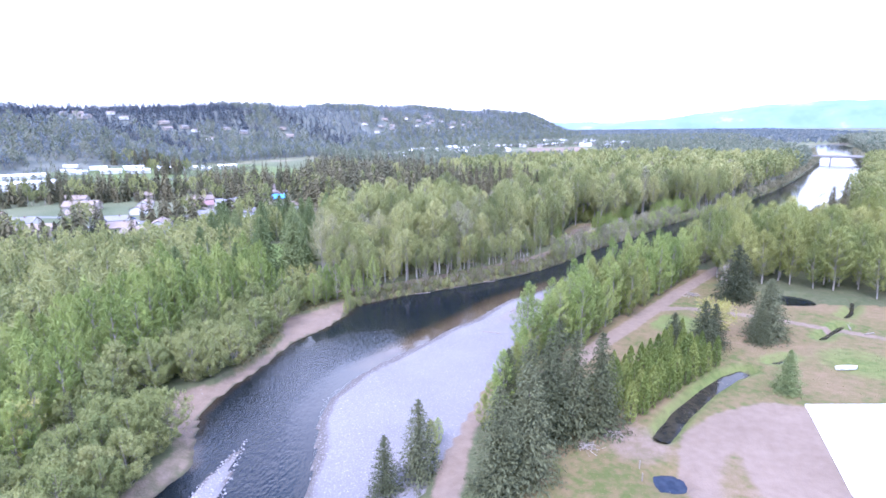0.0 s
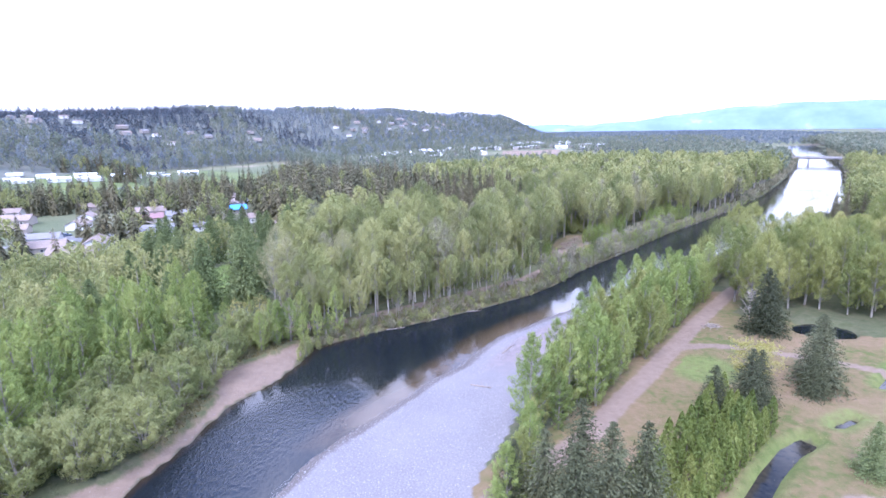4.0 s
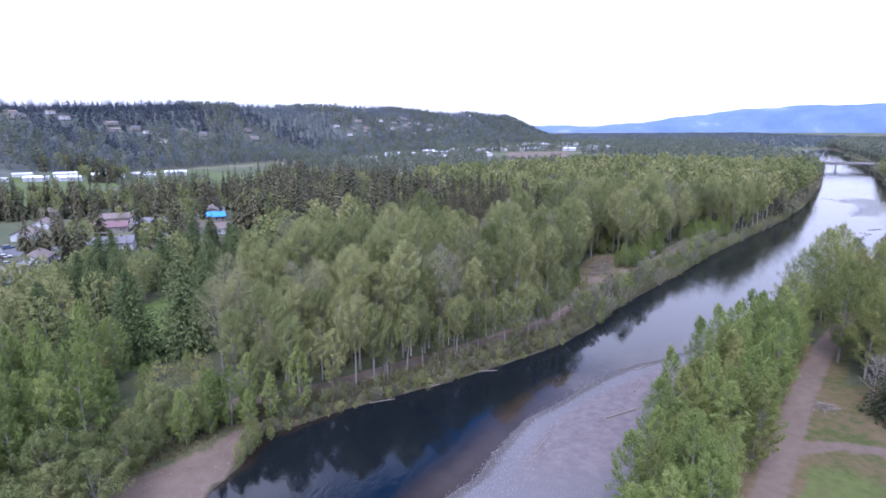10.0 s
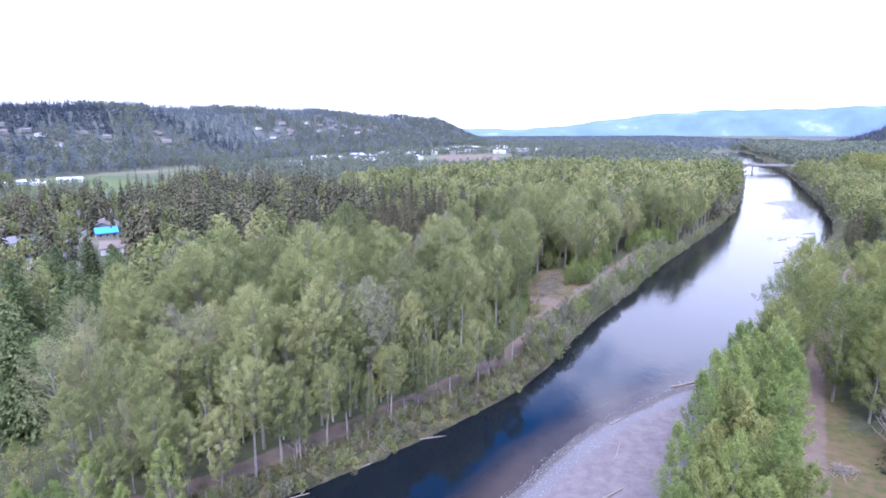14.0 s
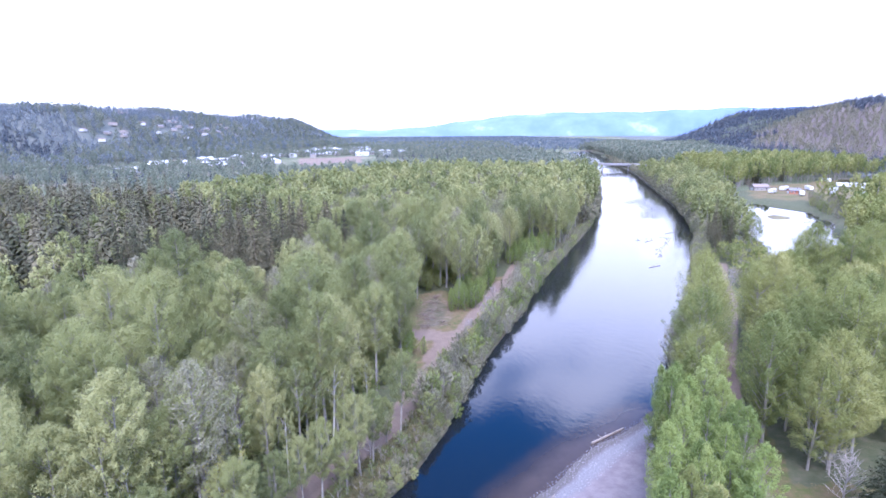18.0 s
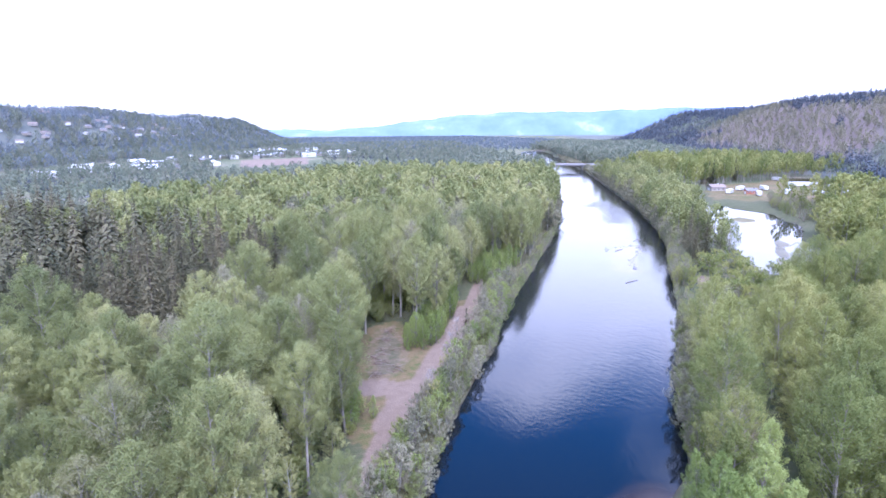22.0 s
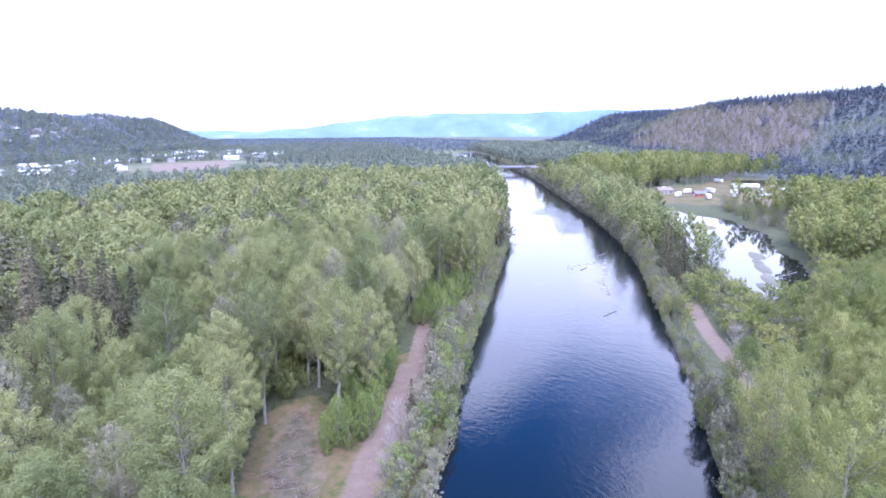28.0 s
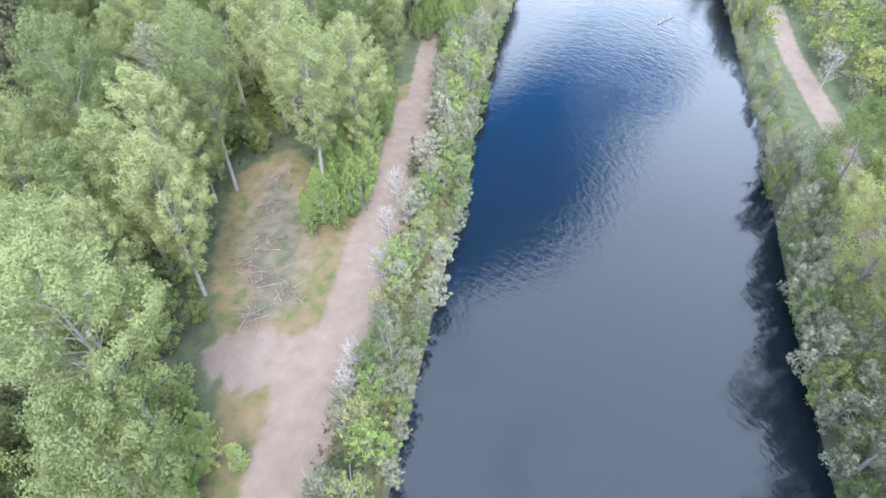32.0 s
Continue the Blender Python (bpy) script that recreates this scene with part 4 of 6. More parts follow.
# ground that trees keep off
def free_of_ways(x, y, m=2.6):
    ok = (dist(TRAIL, x, y) > m) & (dist(DIRT_ROAD, x, y) > m + 0.4) & (dist(SIDE_ROAD, x, y) > m) & ~inside(LANDING, x, y) & ~inside(DEBRIS, x, y)
    ok &= ~inside(RIVER, x, y) & (dist(RIVER, x, y, True) > 1.6) & ~inside(BAR, x, y) & ~inside(POND, x, y) & ~inside(MEADOW, x, y) & ~inside(GLADE, x, y) & ~inside(BEACH, x, y)
    return ok


NEAR = [(0, 0), (4, 60), (10, 100), (60, 170)]
FIRBELT = [(-105, 300), (-82, 252), (-40, 238), (14, 216), (40, 262), (14, 330), (-40, 430), (-140, 470)]
LEFT_WOOD = [p for p in TRAIL[1:]] + [(130, 276), (183, 333), (240, 404), (324, 522), (430, 692), (380, 740), (210, 640), (40, 470), (-20, 430), (-30, 330), (-64, 262), (-60, 226), (-52, 190), (-50, 150)]
LEFT_LOW = [(-44, 46), (-47, 66), (-44, 88), (-42, 100), (-40, 112), (-50, 121), (-54, 140), (-62, 136), (-78, 130), (-98, 160), (-112, 200), (-120, 190), (-150, 150), (-200, 130), (-190, 20), (-100, 2), (-48, 2), (-44, 24)]
RIGHT_ROW = [(8, 58), (12, 72), (16, 82), (24, 92.5), (33, 107), (43, 119.5), (52, 129), (70, 150), (80, 151), (82, 140), (62, 124), (47, 105), (36, 91), (24, 75), (14, 66)]
RIGHT_WOOD = [(78, 151), (84, 158), (98, 172), (118, 190), (140, 210), (165, 236), (190, 258), (215, 250), (193, 224), (214, 218), (245, 230), (280, 262), (330, 260), (330, 150), (150, 100), (104, 124), (84, 128), (76, 134)]
RIGHT_STRIP = [(190, 262), (232, 306), (282, 373), (366, 495), (420, 580), (470, 560), (400, 470), (340, 390), (318, 366), (240, 288), (205, 250)]
cot_all = scatter(LEFT_WOOD, 6.9, 11, lambda x, y: free_of_ways(x, y) & ~inside(FIRBELT, x, y) & (dist(TRAIL[7:15], x, y) > 6.0) & (dist(LANDING, x, y, True) > 3) & (dist(DEBRIS, x, y, True) > 1.5))
fir_all = scatter(FIRBELT, 6.0, 12, free_of_ways)
low_all = scatter(LEFT_LOW, 4.8, 13, lambda x, y: free_of_ways(x, y) & (np.hypot(x + 53, y - 128) > 11))
row_all = scatter(RIGHT_ROW, 3.7, 14, free_of_ways)
FIR_GROUP = [(168, 236), (186, 250), (206, 266)]
SHORE = [(132, 197), (150, 216), (170, 240), (196, 248), (255, 244), (262, 215), (190, 200), (156, 196)]
rw_all = scatter(RIGHT_WOOD, 7.2, 15, lambda x, y: free_of_ways(x, y) & ~inside(SHORE, x, y) & (dist([(128, 192), (139, 200), (158, 219)], x, y) > 8.5) & (dist(FIR_GROUP, x, y) > 8))
strip_all = scatter(RIGHT_STRIP, 6.4, 16, lambda x, y: free_of_ways(x, y) & (dist(FIR_GROUP, x, y) > 8))


def split_near(pts, n, line=NEAR):
    order = np.argsort(dist(line, pts[:, 0], pts[:, 1]))
    return pts[order[:n]], pts[order[n:]]


def plant(masters, pts, seed, lo=0.82, hi=1.15):
    rng = np.random.default_rng(seed)
    for i, (x, y) in enumerate(pts):
        s = rng.uniform(lo, hi)
        m = stand(x, y, s * rng.uniform(0.9, 1.12), rng.uniform(0, 6.28), s)
        k = i % len(masters)
        if i < len(masters):
            masters[k].matrix_basis = m
        else:
            copy_thing_at(masters[k], m)


def copy_thing_at(ob, m):
    c = copy_thing(ob, pose(0, 0, 0))
    c.matrix_basis = m
    return c


def kinds_of(n, fn):
    return [fn(k) for k in range(n)]


# left bank: tall cottonwoods behind the trail
cot_near, cot_far = split_near(cot_all, 300, [(10, 100), (60, 170), (100, 220)])
COT = [tree_thing("cottonwood_tree", *domed(100 + k, 21 + (k % 3) * 2, 3.6 + 0.4 * (k % 4), 0.24 + 0.08 * (k % 3), 62, 470, 0.128, 0.36), M_COTTON, M_BARK,
                  "tall slender cottonwood in fresh spring leaf in the riverside wood", "riverside cottonwoods") for k in range(7)]
COT.append(tree_thing("cottonwood_tree", *domed(118, 20, 3.9, 0.3, 62, 150, 0.13, 0.33), M_PALE, M_BARK, "pale thin-leaved cottonwood with its branches showing", "riverside cottonwoods"))
COT.append(tree_thing("cottonwood_tree", *domed(119, 21, 3.6, 0.3, 62, 160, 0.13, 0.33), M_BUD, M_BARK, "grey-brown budding cottonwood with its branches showing", "riverside cottonwoods"))
plant(COT, cot_near, 21, 0.68, 1.15)
COT_MID = kinds_of(6, lambda k: domed(140 + k, 22, 3.9 + 0.35 * (k % 3), 0.34, 30, 44, 0.47, 0.45, False))
COT_OFF = kinds_of(5, lambda k: domed(145 + k, 22, 4.3, 0.36, 20, 36, 0.66, 0.52, False))
COT_FAR = kinds_of(5, lambda k: domed(150 + k, 19, 5.2, 0.12, 11, 19, 1.1, 0.6, False))
dn = dist(NEAR, cot_far[:, 0], cot_far[:, 1])
odd = np.arange(len(cot_far)) % 8 == 3
mass("budding_woodland", COT_MID, cot_far[odd & (dn < 300)], 38, W_BUD, M_BARK, "grey-brown budding trees scattered through the wood", 0.65, 1.05)
dark = np.arange(len(cot_far)) % 23 == 7
mass("wood_firs", kinds_of(3, lambda k: tiered(245 + k, 21, 3.6, 15, 9)), cot_far[dark], 39, W_FIR, M_DARKBARK, "single dark firs that rise out of the cottonwoods", 0.75, 1.1)
cot_far, dn = cot_far[~odd & ~dark], dn[~odd & ~dark]
mass("cottonwood_woodland", COT_MID, cot_far[dn < 190], 31, W_COTTON, M_BARK, "dense spring-green cottonwood wood along the river", 0.62, 1.14)
mass("middle_cottonwood_woodland", COT_OFF, cot_far[(dn >= 190) & (dn < 420)], 30, W_COTTON, M_BARK, "spring-green cottonwood crowns farther up the river", 0.6, 1.14)
# farthest crowns use the leaf colour with haze greyed into it
mass("far_cottonwood_woodland", COT_FAR, cot_far[dn >= 420], 32, W_HAZELEAF, M_BARK, "far cottonwood wood along the river, haze greyed into its green", 0.62, 1.12)

# dark fir belt behind them
fir_near, fir_far = split_near(fir_all, 90, [(10, 100), (60, 170)])
FIR = [tree_thing("fir_tree", *conifer(200 + k, 22 + 2 * (k % 3), 4.4, 32, 12, 8, 0.5, 0.04, 0.5, 0.75, 0.38), M_FIR, M_DARKBARK,
                  "tall dark green fir standing in a dense belt", "dark fir belt") for k in range(4)]
plant(FIR, fir_near, 22, 0.8, 1.25)
FIR_MID = kinds_of(5, lambda k: tiered(240 + k, 22, 4.0 + 0.4 * (k % 3), 22, 11, 0.05, 0.78))
FIR_FAR = kinds_of(4, lambda k: tiered(250 + k, 18, 5.0, 8, 7, 0.03, 0.75, 0.6))
mass("fir_belt_cottonwoods", COT_MID, fir_far[::7], 37, W_COTTON, M_BARK, "green cottonwoods scattered among the firs", 0.7, 1.0)
fir_far = np.delete(fir_far, np.arange(0, len(fir_far), 7), 0)
mass("fir_woodland", FIR_MID, fir_far, 33, W_FIR, M_DARKBARK, "belt of dark green firs behind the cottonwoods", 0.75, 1.35)

# left bank, lower wood
low_near, low_far = split_near(low_all, 230, [(-30, 30), (-30, 110)])
dl = dist(LEFT_BANK, low_near[:, 0], low_near[:, 1])
YOUNG = [tree_thing("young_cottonwood_tree", *domed(300 + k, 12.5 + (k % 3) * 1.5, 2.3 + 0.2 * (k % 2), 0.03, 44, 240, 0.125, 0.42, True, 1, 0.35, 1.6), M_YOUNG, M_BARK,
                    "young bright yellow-green cottonwood on the river flat", "young cottonwoods") for k in range(4)]
WIL = [tree_thing("willow_tree", *domed(320 + k, 7.5 + (k % 2), 3.0, 0.03, 40, 230, 0.13, 0.42, True, 2, 0.4, 2.0), M_WILLOW, M_BARK,
                  "round grey-green willow by the gravel beach", "riverside willows") for k in range(4)]
plant(WIL, low_near[dl < 19], 23, 0.75, 1.25)
plant(YOUNG, low_near[dl >= 19], 24, 0.8, 1.25)
YOUNG_MID = kinds_of(5, lambda k: domed(340 + k, 15, 3.3, 0.15, 24, 50, 0.34, 0.5, False))
mass("lowland_woodland", YOUNG_MID, low_far, 34, W_COTTON, M_BARK, "mixed green wood between the river and the houses", 0.5, 0.95)

# right bank: row between gravel bar and dirt road, and the wood beyond
ALD = [tree_thing("alder_tree", *domed(400 + k, 14.0 + (k % 3), 2.5 + 0.2 * (k % 3), 0.03, 50, 260, 0.125, 0.42, True, 1, 0.38, 1.7), M_YOUNG if k % 3 else M_ALDER, M_BARK,
                  "green alder in the row between gravel bar and dirt road", "alder row") for k in range(6)]
row_near, row_far = split_near(row_all, 220)
plant(ALD, row_near, 25, 0.6, 1.12)
RWT = [tree_thing("poplar_tree", *domed(430 + k, 18 + (k % 3) * 1.5, 3.9 + 0.4 * (k % 3), 0.16, 62, 420, 0.13, 0.36, True, 1, 0.42, 2.1), M_ALDER, M_BARK,
                  "yellow-green poplar in the wood beside the river bend", "poplars by the bend") for k in range(6)]
rw_near, rw_far = split_near(rw_all, 280, [(60, 130), (150, 200)])
plant(RWT, rw_near, 26, 0.7, 1.15)
RW_MID = kinds_of(5, lambda k: domed(450 + k, 18, 4.0, 0.12, 28, 40, 0.52, 0.48, False))
mass("poplar_woodland", RW_MID, np.concatenate([row_far, rw_far]), 35, W_ALDER, M_BARK, "yellow-green poplar wood beside the river bend")
ix = np.arange(len(strip_all))
mass("bank_woodland", RW_MID, strip_all[ix % 4 > 0], 36, W_COTTON, M_BARK, "green trees on the strip between river and pond", 0.4, 1.15)
mass("budding_bank_woodland", RW_MID, strip_all[ix % 4 == 0], 29, W_BUD, M_BARK, "grey-brown budding trees on the strip by the pond", 0.35, 0.75)

# shrubs on the left bank between trail and water
SHRUB_BAND = [(34, 164), (46, 180), (62, 199), (80, 219), (98, 241), (128, 273), (180, 330), (174, 332), (122, 276), (92, 246), (74, 225), (60, 210), (44, 188), (33, 171)]
sh_pts = scatter(SHRUB_BAND, 2.5, 17, lambda x, y: (dist(TRAIL, x, y) > 2.6) & (dist(TRAIL[9:15], x, y) > 4.2) & ~inside(RIVER, x, y))
SHR = [tree_thing("bank_willow_shrub", *domed(500 + k, 5.2 + (k % 2), 1.7, 0.02, 26, 100, 0.12, 0.4, True, 2), (M_WILLOW, M_BUD, M_YOUNG, M_BUD)[k], M_BARK,
                  "grey-green willow shrub leaning over the river bank", "bank shrubs") for k in range(4)]
plant(SHR, sh_pts[:90], 27, 0.7, 1.25)
GRASS_BAND = [(-30, 114), (-19, 124), (-4, 133), (10, 142), (26, 154), (36, 166), (33, 171), (22, 160), (9, 150), (-4, 140), (-16, 132), (-28, 124)]
gb = scatter(GRASS_BAND, 2.0, 18, lambda x, y: (dist(TRAIL, x, y) > 1.9) & ~inside(RIVER, x, y))
LOWSHR = [tree_thing("low_willow_shrub", *domed(520 + k, 2.6, 1.2, 0.02, 18, 45, 0.1, 0.4, True, 2), M_GRASS if k % 2 else M_WILLOW, M_BONE,
                     "low twiggy shrub on the grassy bank below the trail", "low bank shrubs") for k in range(4)]
plant(LOWSHR, gb[(dist(TRAIL, gb[:, 0], gb[:, 1]) > 2.7)], 28, 0.45, 1.05)
# shrubs and small trees that overhang the waterline
def along(line, step, off, seed):
    """Places along a bank, off metres to the left of its course."""
    rng = np.random.default_rng(seed)
    p = resample(line, step)
    d = np.gradient(p, axis=0)
    nrm = np.stack([-d[:, 1], d[:, 0]], 1) / np.linalg.norm(d, axis=1)[:, None]
    return p + nrm * (off + rng.uniform(-0.7, 0.7, len(p)))[:, None] + rng.normal(0, 0.4, p.shape)


EDGE = [tree_thing("bank_alder_shrub", *domed(540 + k, 6.5 + k % 2, 2.1, 0.02, 30, 110, 0.135, 0.4, True, 2), (M_ALDER, M_BUD, M_WILLOW, M_BUD)[k], M_BARK,
                   "half-budded alder bush that overhangs the waterline", "waterline bushes") for k in range(4)]
edge_pts = np.concatenate([along(RIGHT_BANK[15:26], 2.3, -0.7, 61), along(RIGHT_BANK[15:25], 3.2, -3.2, 62)])
open_bank = (edge_pts[:, 0] > 124) & (edge_pts[:, 0] < 160)
plant(EDGE, edge_pts[~open_bank], 63, 0.65, 1.2)
plant([copy_thing_at(s, pose(0, 0, 0)) for s in EDGE], edge_pts[open_bank & (dist(SPIT, edge_pts[:, 0], edge_pts[:, 1]) > 4.0)], 60, 0.28, 0.5)
lefts = along(LEFT_BANK[17:25], 2.1, 0.4, 64)
plant([copy_thing_at(s, pose(0, 0, 0)) for s in SHR], lefts, 65, 0.5, 0.95)

sap = scatter([(59, 219), (66, 219), (72, 226), (86, 246), (80, 248), (70, 236), (62, 227)], 2.6, 66)
plant([copy_thing_at(YOUNG[k], pose(0, 0, 0)) for k in range(2)], sap, 67, 0.42, 0.68)
# thin trees between trail and water
front = along(TRAIL[2:8], 3.4, -3.6, 68)
plant([copy_thing_at(COT[k], pose(0, 0, 0)) for k in (0, 2, 4)], front[~inside(RIVER, front[:, 0], front[:, 1])], 69, 0.38, 0.72)
corner = scatter([(-52, 110), (-40, 108), (-32, 113), (-24, 121), (-34, 120), (-44, 117)], 3.4, 70, lambda x, y: ~inside(RIVER, x, y) & ~inside(BEACH, x, y) & (dist(TRAIL, x, y) > 2.2))
plant([copy_thing_at(YOUNG[k], pose(0, 0, 0)) for k in (0, 1)], corner, 71, 0.4, 0.85)
stems = along(TRAIL[3:8], 3.1, 3.2, 110)
POLE = [tree_thing("slender_cottonwood_tree", *domed(740 + k, 17 + k, 1.9, 0.5, 26, 150, 0.12, 0.38), M_COTTON, plain_mat("white_bark", (0.34, 0.32, 0.28), 0.85, 0.2, 3.0) if k == 0 else M_BARK,
                   "slender cottonwood with a long bare pale stem", "slender cottonwoods") for k in range(3)]
plant(POLE, stems, 111, 0.7, 1.1)
# saplings where the trail runs into the wood
endp = scatter([(98, 262), (106, 258), (124, 274), (132, 282), (122, 290), (108, 280)], 3.0, 75, lambda x, y: ~inside(RIVER, x, y))
plant([copy_thing_at(YOUNG[k], pose(0, 0, 0)) for k in (1, 3)], endp, 76, 0.35, 0.7)
# landmark trees, one by one
SPR = [tree_thing("spruce_tree", *conifer(600 + k, 17.0, 5.4, 34, 17, 13, 0.36, 0.01, 0.42, 0.62, 0.42), M_SPRUCE, M_DARKBARK,
                  "grey-green spruce with drooping boughs beside the dirt road", "spruces by the road") for k in range(3)]
SPRUCES = [(11, 33, 1.05), (6.8, 29.4, 0.95), (15, 43, 1.0), (19.5, 45.5, 1.05), (24, 47, 1.0), (13, 50, 0.85), (18, 52.5, 1.0), (-4.4, 33.5, 0.74), (-8.8, 30, 0.54), (9.5, 52, 0.7),
           (46, 76, 0.6), (53, 78, 0.72), (57, 82, 0.6), (71, 87, 0.85), (74, 92, 0.78), (77, 116, 0.95), (81, 120, 0.75), (68, 84, 0.6)]
for n, (x, y, s) in enumerate(SPRUCES):
    m = stand(x, y, s * (1.25 if 9 < n < 17 else 0.98), n * 1.7, s)
    if n < 3:
        SPR[n].matrix_basis = m
    else:
        copy_thing_at(SPR[n % 3], m)
ARB = [tree_thing("arborvitae_tree", *column(630 + k, 8.5, 1.25), M_ARBOR, M_DARKBARK, "narrow bright green arborvitae in a tight hedge row", "arborvitae hedge") for k in range(3)]
rng0 = np.random.default_rng(5)
n = 0
for row in range(4):
    for i in range(11):
        f = i / 10
        x, y = 30 + 23 * f - row * 1.75 + rng0.normal(0, 0.3), 49.5 + 22 * f + row * 1.75 + rng0.normal(0, 0.3)
        s = rng0.uniform(0.72, 1.08)
        m = stand(x, y, s, rng0.uniform(0, 6), s)
        if n < 3:
            ARB[n].matrix_basis = m
        else:
            copy_thing_at(ARB[n % 3], m)
        n += 1
CED = [tree_thing("cedar_tree", *conifer(650 + k, 20.5, 7.2, 36, 20, 13, 0.46, 0.015, 0.3, 0.62, 0.5), M_CEDAR, M_DARKBARK, "broad green cedar beside the meadow", "meadow cedars") for k in range(2)]
for n, (x, y, s) in enumerate([(-58, 147, 1.12), (-67, 142, 1.0), (-50, 200, 0.95), (-60, 232, 0.9), (-54, 218, 0.8), (-44, 228, 0.9), (-70, 240, 0.8), (-82, 236, 0.7), (-50, 184, 0.8), (-58, 162, 0.7), (-66, 192, 0.75), (-72, 216, 0.85), (-62, 206, 0.9), (-90, 238, 0.8), (-74, 262, 0.9), (-56, 250, 0.85), (-36, 236, 0.8), (-28, 228, 0.85), (-100, 176, 0.8), (-92, 150, 0.75), (-108, 205, 0.85), (-96, 226, 0.7), (-70, 128, 0.7), (-84, 118, 0.75), (-100, 128, 0.6), (61.8, 61, 0.42)]):
    m = stand(x, y, s, n * 2.0, s)
    if n < 2:
        CED[n].matrix_basis = m
    else:
        copy_thing_at(CED[n % 2], m)
gd = scatter(GARDEN, 7.0, 97, lambda x, y: ~inside(MEADOW, x, y))
mass("garden_woodland", YOUNG_MID, gd, 98, W_COTTON, M_BARK, "mixed green trees round the meadow", 0.55, 1.0)
for n, (x, y, s) in enumerate([(-66, 176, 0.8), (-74, 198, 0.85), (-88, 198, 0.9), (-84, 210, 0.95), (-94, 184, 0.8), (-90, 166, 0.85), (-104, 192, 0.9)]):
    copy_thing_at(CED[n % 2], stand(x, y, s, n))
YEL = tree_thing("blossom_tree", *broadleaf(670, 11.5, 2.6, 0.2, 24, 6, 7, 0.22), M_YELLOW, M_BARK, "thin pale yellow budding tree at the wood's edge", "yellow budding trees")
for n, (x, y, s) in enumerate([(2, 145.5, 1.0), (-47, 128, 0.6), (61, 203, 0.4), (-38, 128, 0.6), (-62, 33, 0.9), (-66, 128, 0.65), (53.5, 191.5, 0.5), (54.8, 193.4, 0.36), (-50, 120, 0.7), (-45, 123, 0.5)]):
    m = stand(x, y, s, n * 1.3, s)
    if n == 0:
        YEL.matrix_basis = m
    else:
        copy_thing_at(YEL, m)
weep = tree_thing("golden_willow_tree", *broadleaf(672, 7.5, 4.0, 0.05, 34, 7, 14, 0.24, 0.9, 0.7, True, 2), M_YELLOW, M_BARK, "bright yellow-green willow beside the spruces", "", stand(60, 90, 0.95))
bare_mesh = mesh_of("bare_tree", *bare(680, 9, 2.8), M_BONE)
for x, y, s in [(-38.5, 125.7, 1.0), (-36, 123, 0.7), (54, 195, 0.65), (56, 198, 0.6), (64, 208, 0.6), (78, 124, 0.9), (84, 130, 0.8), (150, 208, 0.8), (22, 158, 0.7), (-12, 133, 0.6), (68, 214, 0.6), (72, 219, 0.7)]:
    b = tagged(new("bare_tree", bare_mesh), "leafless pale twiggy tree by the trail", "tree", "bare trees")
    b.matrix_basis = stand(x, y, s, x)
yf = conifer(690, 5.5, 1.3, 14, 7, 4, 0.25, 0.03)
tree_thing("young_fir_tree", *yf, M_FIR, M_DARKBARK, "small dark young fir on the bank beside the trail", "", stand(77.5, 224.3, 1.2))
for n, (x, y, s) in enumerate([(185, 250, 0.8), (192, 253, 0.65), (199, 262, 0.8), (205, 259, 0.7), (176, 242, 0.5), (180, 244, 0.65), (190, 257, 0.6)]):
    copy_thing_at(FIR[n % 4], stand(x, y, s, n))

# far woods of the valley and the hills; distant ones wear painted haze colours
def valley_keep(x, y):
    h = np.minimum(-side_of(HILL_A, x, y), side_of(HILL_B, x, y))
    return free_of_ways(x, y) & ~inside(LEFT_WOOD, x, y) & ~inside(FIRBELT, x, y) & (h > -30)


RIGHT_VALLEY = [(330, 120), (330, 262), (345, 330), (352, 372), (420, 470), (480, 560), (520, 700), (620, 900), (720, 1150), (1100, 1500), (1000, 1100), (700, 640), (600, 400), (560, 200), (520, 60)]
CAMP = [(344, 394), (352, 352), (374, 328), (420, 290), (520, 285), (610, 320), (610, 450), (430, 445)]
rv = scatter(RIGHT_VALLEY, 9.0, 41, lambda x, y: valley_keep(x, y) & ~inside(CAMP, x, y) & ((dist(POND, x, y, True) > 22) | (y > 372)))
mass("right_valley_woodland", COT_OFF, rv[rv[:, 1] < 620], 42, W_ALDER, M_BARK, "spring-green woods on the valley floor", 0.6, 1.15)
mass("far_right_valley_woodland", COT_FAR, rv[rv[:, 1] >= 620], 40, W_HAZELEAF, M_BARK, "spring-green woods on the valley floor, paled with painted haze", 0.7, 1.2)
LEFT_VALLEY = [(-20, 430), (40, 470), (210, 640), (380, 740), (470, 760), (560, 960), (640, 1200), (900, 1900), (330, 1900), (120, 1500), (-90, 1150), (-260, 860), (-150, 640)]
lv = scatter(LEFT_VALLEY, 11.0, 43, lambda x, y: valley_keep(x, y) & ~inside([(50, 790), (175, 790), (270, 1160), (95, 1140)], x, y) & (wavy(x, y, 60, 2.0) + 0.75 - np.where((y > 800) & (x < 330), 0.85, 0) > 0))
mass("left_valley_woodland", COT_FAR, lv[::2], 44, W_HAZELEAF, M_BARK, "clumps of trees on the valley floor, haze greyed into their green", 0.45, 0.8)
mass("left_valley_conifers", FIR_FAR, lv[1::6], 45, W_HAZEFIR, M_DARKBARK, "dark conifers among the valley trees, blued with painted haze", 0.5, 0.8)
